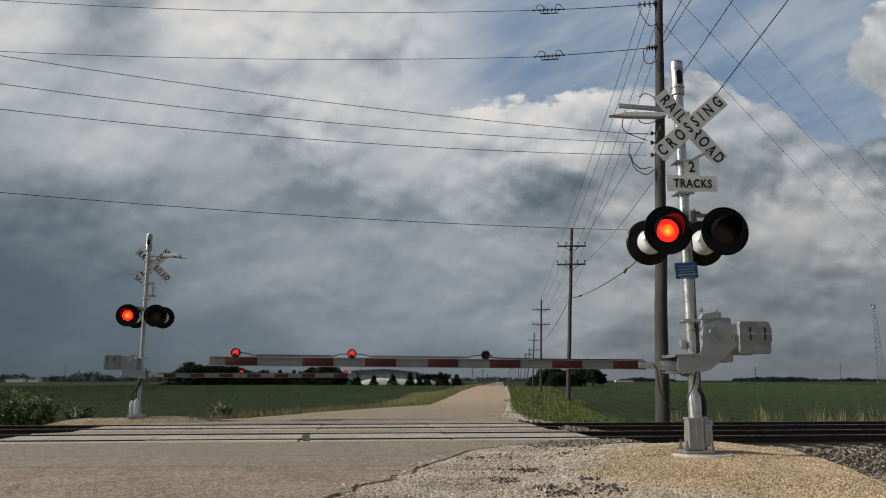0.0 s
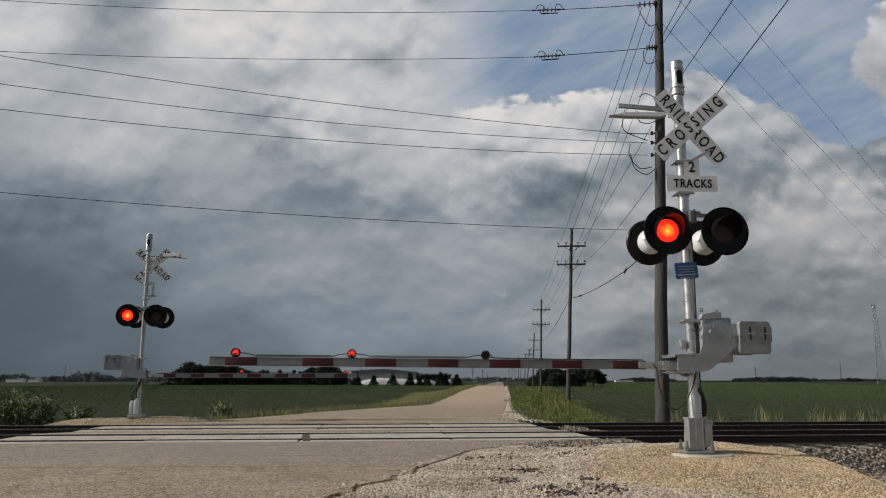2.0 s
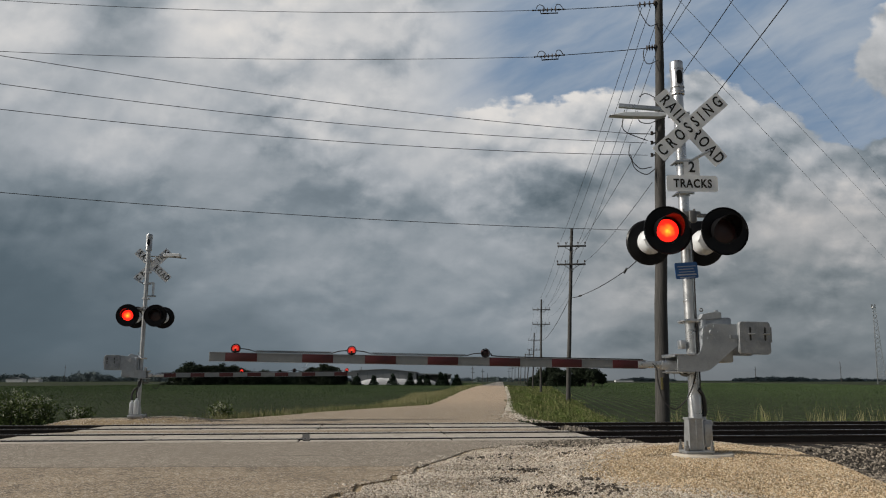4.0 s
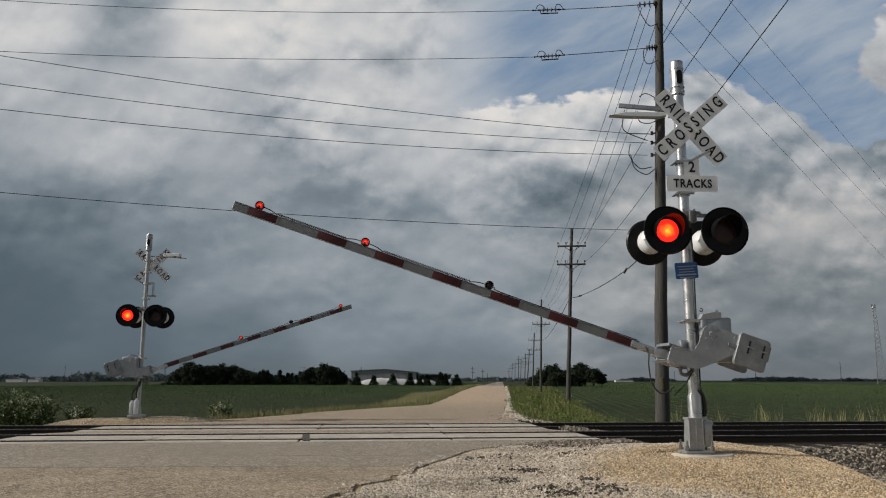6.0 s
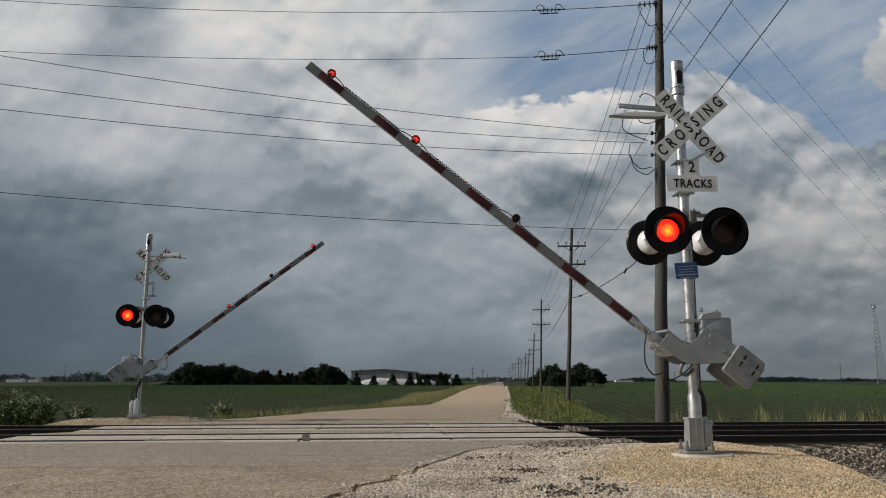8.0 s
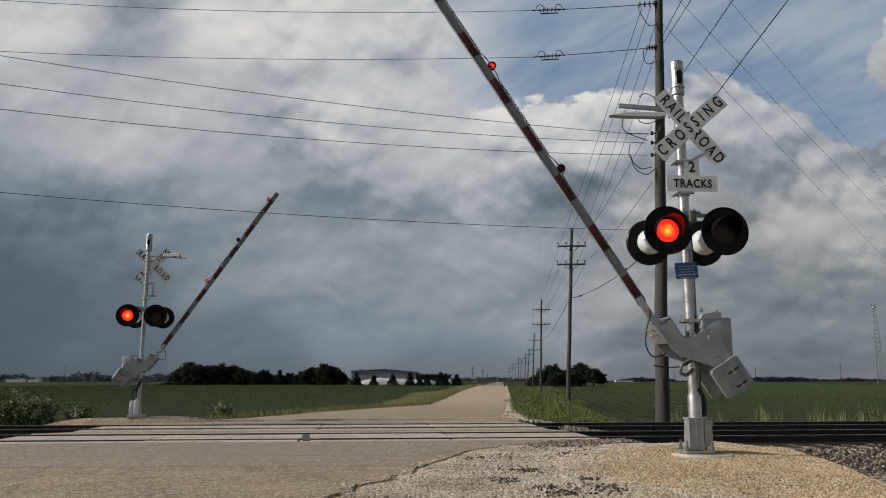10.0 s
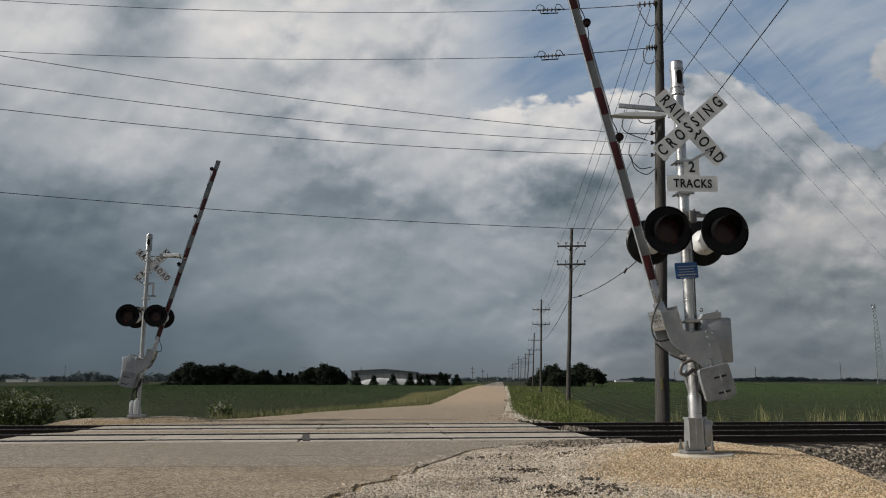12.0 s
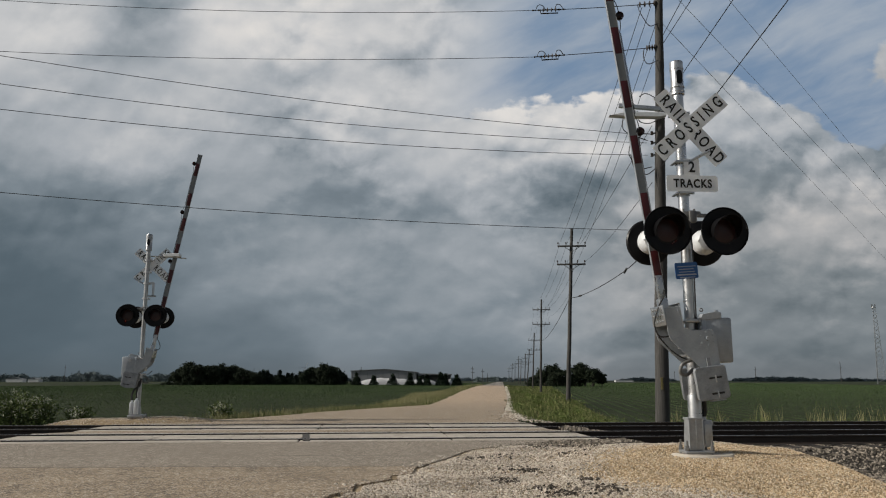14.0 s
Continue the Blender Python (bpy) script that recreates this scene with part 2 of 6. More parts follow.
M["tar"] = worn("black_tar", (0.03, 0.028, 0.026), (0.09, 0.082, 0.072), 9, 0.8)
M["verge"] = earth("verge_turf", (0.035, 0.05, 0.017), (0.08, 0.095, 0.032), (0.16, 0.155, 0.06), 0.22)
M["notice_ink"] = worn("faded_white_ink", (0.3, 0.34, 0.42), (0.4, 0.44, 0.5), 20, 0.6)


# ---- mesh helpers ----
def link(name, bm, mat, parent=None, label="", smooth=False):
    me = bpy.data.meshes.new(name)
    bm.to_mesh(me)
    bm.free()
    for m in mat if isinstance(mat, (list, tuple)) else [mat]:
        me.materials.append(m)
    if smooth:
        me.polygons.foreach_set("use_smooth", [True] * len(me.polygons))
        me.set_sharp_from_angle(angle=radians(35))
    ob = new(name, me)
    if parent:
        ob.parent = parent
    if label:
        tagged(ob, label)
    return ob


def part(name, bm, mat, parent, label="", smooth=True):
    return link(name, bm, mat, parent, label, smooth)


def raw(name, verts, faces, mat, parent=None):
    """One mesh of many small pieces."""
    me = bpy.data.meshes.new(name)
    me.from_pydata(verts if isinstance(verts, list) else verts.tolist(), [], faces if isinstance(faces, list) else faces.tolist())
    me.materials.append(mat)
    ob = new(name, me)
    if parent:
        ob.parent = parent
    return ob


def thing(name, m, label, category, group="", kind=""):
    ob = new(name)
    ob.matrix_world = m
    ob.empty_display_size = 0.1
    return tagged(ob, label, category, group, kind)


def mesh():
    return bmesh.new()


def box(bm, size, m=Matrix(), bevel=0.0):
    r = bmesh.ops.create_cube(bm, size=1.0, matrix=m @ Matrix.Diagonal((*size, 1)))
    if bevel:
        vs = set(r["verts"])
        es = [e for e in bm.edges if e.verts[0] in vs and e.verts[1] in vs]
        bmesh.ops.bevel(bm, geom=es, offset=bevel, segments=2, affect="EDGES", profile=0.5)
    return bm


def span(bm, x0, x1, y0, y1, z0, z1, bevel=0.0):
    return box(bm, (x1 - x0, y1 - y0, z1 - z0), pose((x0 + x1) / 2, (y0 + y1) / 2, (z0 + z1) / 2), bevel)


def cyl(bm, r0, r1, h, m=Matrix(), seg=24, caps=True):
    """A tapered cylinder standing on its pose's origin."""
    bmesh.ops.create_cone(bm, cap_ends=caps, segments=seg, radius1=r0, radius2=r1, depth=h, matrix=m @ pose(0, 0, h / 2))
    return bm


def ball(bm, r, m=Matrix(), seg=14):
    bmesh.ops.create_uvsphere(bm, u_segments=seg, v_segments=seg // 2 + 1, radius=r, matrix=m)
    return bm


def lathe(bm, profile, m=Matrix(), seg=32):
    """Turns a profile of (radius, height) about the pose's z axis."""
    rings = []
    for r, h in profile:
        if r < 1e-5:
            rings.append([bm.verts.new(m @ Vector((0, 0, h)))])
        else:
            rings.append([bm.verts.new(m @ Vector((r * math.cos(a), r * math.sin(a), h))) for a in [2 * math.pi * k / seg for k in range(seg)]])
    for a, b in zip(rings, rings[1:]):
        for k in range(seg):
            q = [a[k % len(a)], a[(k + 1) % len(a)], b[(k + 1) % len(b)], b[k % len(b)]]
            q = list(dict.fromkeys(q))
            if len(q) > 2:
                bm.faces.new(q)
    bmesh.ops.recalc_face_normals(bm, faces=bm.faces)
    return bm


def plate(bm, outline, y0, y1, bevel=0.0):
    """An outline in x and z, made thick from y0 to y1."""
    a = [bm.verts.new((x, y0, z)) for x, z in outline]
    b = [bm.verts.new((x, y1, z)) for x, z in outline]
    n = len(a)
    fs = [bm.faces.new(a), bm.faces.new(b[::-1])]
    for k in range(n):
        fs.append(bm.faces.new((a[k], b[k], b[(k + 1) % n], a[(k + 1) % n])))
    bmesh.ops.recalc_face_normals(bm, faces=fs)
    if bevel:
        bmesh.ops.bevel(bm, geom=[e for f in fs[:2] for e in f.edges], offset=bevel, segments=1, affect="EDGES")
    return bm


def rounded(x0, x1, z0, z1, r, k=4):
    pts = []
    for cx, cz, a0 in ((x1 - r, z1 - r, 0), (x0 + r, z1 - r, 90), (x0 + r, z0 + r, 180), (x1 - r, z0 + r, 270)):
        for i in range(k + 1):
            a = radians(a0 + 90 * i / k)
            pts.append((cx + r * math.cos(a), cz + r * math.sin(a)))
    return pts


def tube(bm, pts, r, seg=8, r1=None):
    pts = [Vector(p) for p in pts]
    rings = []
    up = Vector((0.13, 0.21, 0.97))
    for i, p in enumerate(pts):
        d = (pts[min(i + 1, len(pts) - 1)] - pts[max(i - 1, 0)]).normalized()
        a = d.cross(up if abs(d.dot(up)) < 0.95 else Vector((1, 0, 0))).normalized()
        b = d.cross(a)
        q = float(r if r1 is None else r + (r1 - r) * i / (len(pts) - 1))
        rings.append([bm.verts.new(p + q * (math.cos(2 * math.pi * k / seg) * a + math.sin(2 * math.pi * k / seg) * b)) for k in range(seg)])
    for a, b in zip(rings, rings[1:]):
        for k in range(seg):
            bm.faces.new((a[k], a[(k + 1) % seg], b[(k + 1) % seg], b[k]))
    bm.faces.new(rings[0][::-1])
    bm.faces.new(rings[-1])
    return bm


def curve(pts, n=16):
    """A smooth line through a few points."""
    pts = [Vector(p) for p in pts]
    ext = [2 * pts[0] - pts[1], *pts, 2 * pts[-1] - pts[-2]]
    res = []
    for i in range(1, len(ext) - 2):
        a, b, c, d = ext[i - 1:i + 3]
        for k in range(n):
            t = k / n
            res.append(0.5 * ((2 * b) + (c - a) * t + (2 * a - 5 * b + 4 * c - d) * t * t + (3 * b - a - 3 * c + d) * t ** 3))
    return res + [pts[-1]]


def letters(text, size, m, mat, parent, squeeze=1.0, gap=1.0, bold=0.0):
    """Raised lettering of the built-in font, made into a mesh; it stands in x and z and faces -y."""
    cu = bpy.data.curves.new("lettering", "FONT")
    cu.body, cu.size, cu.align_x, cu.align_y = text, size, "CENTER", "CENTER"
    cu.extrude, cu.space_character, cu.offset, cu.resolution_u = 0.001, gap, bold, 3
    tmp = bpy.data.objects.new("lettering", cu)
    scene.collection.objects.link(tmp)
    me = bpy.data.meshes.new_from_object(tmp.evaluated_get(bpy.context.evaluated_depsgraph_get()))
    bpy.data.objects.remove(tmp)
    me.transform(m @ pose(0, 0, 0, 90, 0, 0) @ Matrix.Diagonal((squeeze, 1, 1, 1)))
    me.materials.clear()
    me.materials.append(mat)
    me.name = "lettering"
    ob = new("lettering", me)
    ob.parent = parent
    return ob


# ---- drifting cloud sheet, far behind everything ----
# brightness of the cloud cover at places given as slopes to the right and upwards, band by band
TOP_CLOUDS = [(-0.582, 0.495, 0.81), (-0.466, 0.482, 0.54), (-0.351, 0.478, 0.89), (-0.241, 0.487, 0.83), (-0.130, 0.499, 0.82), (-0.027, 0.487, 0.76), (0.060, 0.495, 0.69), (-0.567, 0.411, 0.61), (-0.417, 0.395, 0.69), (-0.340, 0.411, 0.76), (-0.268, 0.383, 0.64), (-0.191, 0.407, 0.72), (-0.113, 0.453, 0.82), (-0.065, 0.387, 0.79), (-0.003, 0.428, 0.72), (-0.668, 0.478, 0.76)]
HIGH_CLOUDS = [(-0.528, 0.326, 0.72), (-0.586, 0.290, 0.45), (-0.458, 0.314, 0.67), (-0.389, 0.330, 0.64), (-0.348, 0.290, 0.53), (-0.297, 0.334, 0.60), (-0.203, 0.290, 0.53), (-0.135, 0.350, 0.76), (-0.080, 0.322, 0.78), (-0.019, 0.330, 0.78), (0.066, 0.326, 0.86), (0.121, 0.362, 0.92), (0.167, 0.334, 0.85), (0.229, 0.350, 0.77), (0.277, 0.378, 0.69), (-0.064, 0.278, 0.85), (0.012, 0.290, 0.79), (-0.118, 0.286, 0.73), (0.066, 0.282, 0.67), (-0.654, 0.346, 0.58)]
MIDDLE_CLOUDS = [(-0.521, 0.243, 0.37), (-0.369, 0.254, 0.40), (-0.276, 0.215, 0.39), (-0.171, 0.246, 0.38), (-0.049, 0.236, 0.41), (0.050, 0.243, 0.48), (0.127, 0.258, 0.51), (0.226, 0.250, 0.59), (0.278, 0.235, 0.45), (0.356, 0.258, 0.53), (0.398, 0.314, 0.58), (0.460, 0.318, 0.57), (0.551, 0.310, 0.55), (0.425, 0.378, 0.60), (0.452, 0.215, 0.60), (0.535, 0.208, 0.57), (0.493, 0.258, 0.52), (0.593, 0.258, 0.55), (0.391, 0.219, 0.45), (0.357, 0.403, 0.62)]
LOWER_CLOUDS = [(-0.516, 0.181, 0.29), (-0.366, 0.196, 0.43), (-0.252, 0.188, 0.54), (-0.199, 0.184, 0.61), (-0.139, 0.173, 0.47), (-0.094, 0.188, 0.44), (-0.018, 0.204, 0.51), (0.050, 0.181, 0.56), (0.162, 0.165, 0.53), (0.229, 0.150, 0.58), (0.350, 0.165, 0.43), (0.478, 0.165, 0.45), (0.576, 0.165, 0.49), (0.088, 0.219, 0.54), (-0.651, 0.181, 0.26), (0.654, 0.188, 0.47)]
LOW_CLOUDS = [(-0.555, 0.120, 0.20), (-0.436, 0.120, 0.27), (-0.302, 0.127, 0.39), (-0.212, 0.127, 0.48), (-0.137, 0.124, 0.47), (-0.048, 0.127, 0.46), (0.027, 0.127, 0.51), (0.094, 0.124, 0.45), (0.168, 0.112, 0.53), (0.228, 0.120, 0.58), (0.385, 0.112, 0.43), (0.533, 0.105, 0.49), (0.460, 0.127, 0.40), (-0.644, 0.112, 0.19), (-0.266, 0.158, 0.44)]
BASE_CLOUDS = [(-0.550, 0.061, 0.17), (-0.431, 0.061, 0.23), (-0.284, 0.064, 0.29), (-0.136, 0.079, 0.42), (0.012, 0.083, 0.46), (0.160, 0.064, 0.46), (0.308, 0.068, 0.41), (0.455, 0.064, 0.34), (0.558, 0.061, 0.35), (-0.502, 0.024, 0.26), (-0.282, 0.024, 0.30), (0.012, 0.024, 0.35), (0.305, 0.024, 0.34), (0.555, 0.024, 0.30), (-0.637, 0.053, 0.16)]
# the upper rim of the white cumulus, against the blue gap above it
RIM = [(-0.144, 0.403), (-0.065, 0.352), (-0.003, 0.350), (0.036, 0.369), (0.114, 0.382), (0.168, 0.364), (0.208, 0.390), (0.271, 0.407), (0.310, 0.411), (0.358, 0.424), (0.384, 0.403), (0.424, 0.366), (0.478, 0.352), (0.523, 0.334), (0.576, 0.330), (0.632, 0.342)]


def cloud_material():
    n = Net("cloud_sheet")
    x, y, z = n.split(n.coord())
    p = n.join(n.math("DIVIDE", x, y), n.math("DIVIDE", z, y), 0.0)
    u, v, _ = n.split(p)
    # cloud forms lie flatter towards the horizon
    low = n.math("EXPONENT", n.math("DIVIDE", v, -0.15))
    q = n.join(u, n.math("MULTIPLY_ADD", low, -0.16, n.math("MULTIPLY", v, 1.1)), 0.0)
    drift = n.vec("SUBTRACT", n.noise(q, 7.0, 3, 0.45, out=1), (0.5, 0.5, 0.5))
    fine = n.vec("SUBTRACT", n.noise(q, 26.0, 4, 0.5, out=1), (0.5, 0.5, 0.5))
    w = n.vec("ADD", p, n.vec("ADD", n.scale(drift, (0.055, 0.034, 0)), n.scale(fine, (0.026, 0.020, 0))))
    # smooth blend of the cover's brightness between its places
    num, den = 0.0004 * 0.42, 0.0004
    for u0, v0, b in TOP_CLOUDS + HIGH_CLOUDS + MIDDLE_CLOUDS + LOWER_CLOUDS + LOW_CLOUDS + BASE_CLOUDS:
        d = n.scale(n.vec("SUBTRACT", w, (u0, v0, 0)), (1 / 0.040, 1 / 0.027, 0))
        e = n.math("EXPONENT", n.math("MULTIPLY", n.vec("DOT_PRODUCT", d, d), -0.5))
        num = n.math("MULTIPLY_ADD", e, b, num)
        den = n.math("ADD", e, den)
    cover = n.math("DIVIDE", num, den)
    wq = n.vec("ADD", q, n.vec("ADD", n.scale(drift, (0.03, 0.03, 0)), n.scale(fine, (0.010, 0.010, 0))))

    def heap_height(at):
        """Rounded heaps upon heaps, with soft hollows between them."""
        big = n.math("SUBTRACT", 1.0, n.voronoi(at, 5.5, "SMOOTH_F1"))
        mid = n.math("SUBTRACT", 1.0, n.voronoi(n.vec("ADD", at, (0.37, 0.11, 0)), 12.5, "SMOOTH_F1"))
        small = n.math("SUBTRACT", 1.0, n.voronoi(n.vec("ADD", at, (0.13, 0.71, 0)), 31.0, "SMOOTH_F1"))
        h = n.math("MULTIPLY_ADD", big, 0.48, n.math("MULTIPLY_ADD", mid, 0.34, n.math("MULTIPLY", small, 0.20)))
        return n.math("MULTIPLY_ADD", n.noise(at, 7.5, 7, 0.55), 1.1, h)

    heaped = heap_height(wq)
    towards = heap_height(n.vec("ADD", wq, (-0.005, 0.018, 0)))
    puffs = n.noise(wq, 10.0, 6, 0.48)
    wisps = n.noise(n.scale(wq, (0.8, 1.1, 1)), 40.0, 5, 0.5)
    billow = n.math("SUBTRACT", heaped, 1.18)
    rough = n.math("MULTIPLY_ADD", n.math("SUBTRACT", heaped, towards), 0.68, n.math("MULTIPLY", billow, 0.34))
    rough = n.math("MULTIPLY", rough, n.step(n.noise(n.vec("ADD", q, (3.1, 1.7, 0)), 4.5, 2), 0.40, 0.62, 0.5, 1.2))
    rough = n.math("MULTIPLY_ADD", n.math("SUBTRACT", wisps, 0.5), 0.05, rough)
    lumps = n.noise(n.vec("ADD", wq, (1.9, 0.6, 0)), 6.0, 7, 0.56)
    rough = n.math("MULTIPLY_ADD", n.math("SUBTRACT", n.step(lumps, 0.45, 0.56), 0.5), 0.09, rough)
    calm = n.math("MULTIPLY", n.step(v, 0.02, 0.28, 0.12, 1.0), n.step(u, -0.62, -0.1, 0.45, 1.0))
    calm = n.math("ADD", calm, n.step(u, 0.0, 0.3, 0.0, 0.35))
    b = n.math("ADD", cover, n.math("MULTIPLY", rough, calm))
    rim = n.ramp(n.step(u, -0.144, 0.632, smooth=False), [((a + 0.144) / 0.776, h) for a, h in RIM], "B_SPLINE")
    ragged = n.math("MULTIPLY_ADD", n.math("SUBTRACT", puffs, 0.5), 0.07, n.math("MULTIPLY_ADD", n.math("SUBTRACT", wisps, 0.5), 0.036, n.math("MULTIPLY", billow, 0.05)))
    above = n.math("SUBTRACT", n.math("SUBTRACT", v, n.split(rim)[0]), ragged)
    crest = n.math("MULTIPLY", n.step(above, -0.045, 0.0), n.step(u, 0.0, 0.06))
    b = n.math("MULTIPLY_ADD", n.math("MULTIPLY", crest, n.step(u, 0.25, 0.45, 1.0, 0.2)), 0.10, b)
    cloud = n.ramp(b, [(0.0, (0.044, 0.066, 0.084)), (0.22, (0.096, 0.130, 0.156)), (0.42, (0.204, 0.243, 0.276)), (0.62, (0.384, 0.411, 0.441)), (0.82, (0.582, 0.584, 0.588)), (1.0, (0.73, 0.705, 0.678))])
    # blue gap above the rim, streaked with thin high cloud
    gap = n.math("MULTIPLY", n.step(above, -0.003, 0.008), n.step(u, -0.10, 0.10))
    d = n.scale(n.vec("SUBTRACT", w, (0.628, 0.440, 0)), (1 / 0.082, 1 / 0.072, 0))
    heap = n.math("MULTIPLY_ADD", n.math("SUBTRACT", puffs, 0.5), 1.6, n.vec("LENGTH", d))
    heap = n.math("MULTIPLY_ADD", billow, -0.5, heap)
    block = n.step(heap, 0.86, 1.0, 1.0, 0.0)
    turn = n.t.nodes.new("ShaderNodeVectorRotate")
    turn.rotation_type = "Z_AXIS"
    turn.inputs["Angle"].default_value = radians(-28)
    n.put(turn.inputs["Vector"], wq)
    streak = n.noise(n.scale(turn.outputs[0], (0.45, 1.6, 1)), 11.0, 6, 0.55)
    high = n.math("ADD", n.step(above, 0.04, 0.14, 0.0, 0.09), n.step(u, -0.1, 0.2, 0.30, 0.0))
    veil = n.step(n.math("ADD", streak, high), 0.30, 0.86)
    blue = n.mix(veil, (0.158, 0.243, 0.370), (0.36, 0.41, 0.475))
    c = n.mix(gap, cloud, blue)
    lit = n.ramp(n.math("MULTIPLY_ADD", rough, 1.5, n.math("MULTIPLY_ADD", n.math("SUBTRACT", v, 0.44), 1.3, 0.66)), [(0.45, (0.30, 0.325, 0.35)), (0.75, (0.56, 0.565, 0.575)), (1.0, (0.70, 0.69, 0.675))])
    c = n.mix(block, c, lit)
    # warmer light under the cumulus
    c = n.mix(n.math("MULTIPLY", n.step(u, 0.05, 0.3), n.step(v, 0.2, 0.34, 1.0, 0.0)), c, n.mix(1.0, c, (1.06, 1.0, 0.945), "MULTIPLY"))
    haze = n.mix(n.step(u, -0.5, 0.2), (0.078, 0.098, 0.112), (0.150, 0.163, 0.175))
    c = n.mix(n.step(v, -0.01, 0.05, 0.7, 0.0), c, haze)
    e = n.t.nodes.new("ShaderNodeEmission")
    n.put(e.inputs["Color"], c)
    n.t.links.new(e.outputs[0], n.out.inputs["Surface"])
    return n.mat


def cloud_sheet():
    far, near, low, high, wide = 3400.0, 700.0, -0.02, 0.62, 0.80
    verts, faces, k = [], [], 24
    for i in range(k + 1):
        v = low + (high - low) * i / k
        y = 1 / (1 / far + max(v, 0) / high * (1 / near - 1 / far))
        for j in range(k + 1):
            verts.append((y * wide * (2 * j / k - 1), y, y * v))
    for i in range(k):
        for j in range(k):
            a = i * (k + 1) + j
            faces.append((a, a + 1, a + k + 2, a + k + 1))
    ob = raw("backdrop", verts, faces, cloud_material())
    ob.location = (0, 0, EYE[2])
    return tagged(ob, "grey storm clouds with gaps of blue sky", "sky", kind="structure")


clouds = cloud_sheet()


# ---- plan: track line, road and ground heights ----
LEAN = math.atan(0.0924)
TRACK = pose(0.0, 15.39, 0.0, 0, 0, math.degrees(LEAN))   # x along the rails, y across; nearer track's centre at y = 0
SPACING = 4.15
DROP = 0.05   # the farther track lies a little lower
ROAD_L = [(-40, -12.0), (18, -8.2), (21.7, -7.7), (23.4, -5.9), (28.3, -4.75), (34.8, -3.3), (41.0, -1.4), (43.0, -0.65), (68.4, 0.55), (93.6, 2.2), (119.6, 4.6), (137.7, 6.1), (213, 11.5), (1500, 109.7)]
ROAD_R = [(-40, -1.0), (18, 2.6), (21.7, 2.2), (32.3, 2.56), (45.6, 3.75), (74.6, 6.14), (137.7, 10.96), (1500, 115.0)]
ROAD_Z = [(-40, 0.0), (18, 0.0), (20, -0.05), (23, -0.055), (29, -0.1), (36, -0.2), (41, -0.25), (60, -0.36), (75, -0.37), (100, -0.2), (137, 0.09), (200, -0.2), (400, -0.35), (1500, -0.4)]


def along(table, y):
    return np.interp(y, [a for a, b in table], [b for a, b in table])


def field_edge(y):
    """Where the crop beside the poles begins."""
    return 2.3 + 0.127 * np.asarray(y, float)


def across(x, y):
    """Distance beyond the nearer track's centre line."""
    return (y - 15.39 - 0.0924 * x) * math.cos(LEAN)


def ground_z(x, y):
    x, y = np.asarray(x, float), np.asarray(y, float)
    n = across(x, y)
    z = -0.55 + 0.25 * np.exp(-((n - 6.5) / 2.0) ** 2)
    z = z + 0.10 * np.sin(x * 0.05 + 1) * np.sin(y * 0.045) * np.clip((y - 60) / 60, 0, 1)
    road = along(ROAD_Z, y) - 0.035
    gap = np.maximum(np.maximum(along(ROAD_L, y) - x, x - along(ROAD_R, y)), 0)
    k = np.clip(gap / (1.8 + 0.02 * np.clip(y, 0, 200)), 0, 1)
    k = k * k * (3 - 2 * k)
    z = road * (1 - k) + z * k
    bed = np.clip((np.abs(n - SPACING / 2) - 3.3) / 1.2, 0, 1)
    z = np.where(y < 40, np.minimum(z, -0.75 * (1 - bed) + z * bed), z)
    pad = np.exp(-(((x + 8.3) / 2.6) ** 2 + ((y - 21.3) / 0.9) ** 2) ** 2)
    z = z * (1 - pad) + 0.045 * pad
    return np.where((n < 2.0), -0.75, z)


def ground():
    xs = np.concatenate([-np.geomspace(4200, 34, 26), np.arange(-32, 32.1, 0.8), np.geomspace(34, 4200, 26)])
    ys = np.concatenate([-np.geomspace(3000, 12, 12), np.arange(-10, 48, 0.6), np.geomspace(48.5, 4200, 70)])
    X, Y = np.meshgrid(xs, ys)
    Z = ground_z(X, Y)
    v = np.stack([X, Y, Z], -1).reshape(-1, 3)
    w = len(xs)
    i, j = np.meshgrid(np.arange(len(ys) - 1), np.arange(w - 1), indexing="ij")
    a = (i * w + j).ravel()
    ob = raw("ground", v, np.stack([a, a + 1, a + w + 1, a + w], -1), M["field"])
    return tagged(ob, "flat green farmland reaching the horizon", "ground", kind="structure")


ground()


def slab(name, outline, z0, z1, mat, label, category, kind="structure", parent=None, tilt=0.0):
    bm = mesh()
    a = [bm.verts.new((x, y, z1)) for x, y in outline]
    b = [bm.verts.new((x, y, z0)) for x, y in outline]
    bm.faces.new(a)
    for k in range(len(a)):
        bm.faces.new((a[k], b[k], b[(k + 1) % len(a)], a[(k + 1) % len(a)]))
    bmesh.ops.recalc_face_normals(bm, faces=bm.faces)
    bmesh.ops.triangulate(bm, faces=[f for f in bm.faces if len(f.verts) > 4])
    for v in bm.verts:
        v.co.z -= tilt * max(0.0, float(across(v.co.x, v.co.y)) - 1.34)
    ob = link(name, bm, mat, parent)
    return tagged(ob, label, category, kind=kind)


def on_track(s, n):
    p = TRACK @ Vector((s, n, 0))
    return (p.x, p.y)


def ragged(points, amount, n=10, seed=3):
    """A broken edge through a few points."""
    rng = random.Random(seed)
    res = []
    for p in curve([(x, y, 0) for x, y in points], n):
        res.append((p.x + rng.uniform(-amount, amount), p.y + rng.uniform(-amount, amount)))
    return res


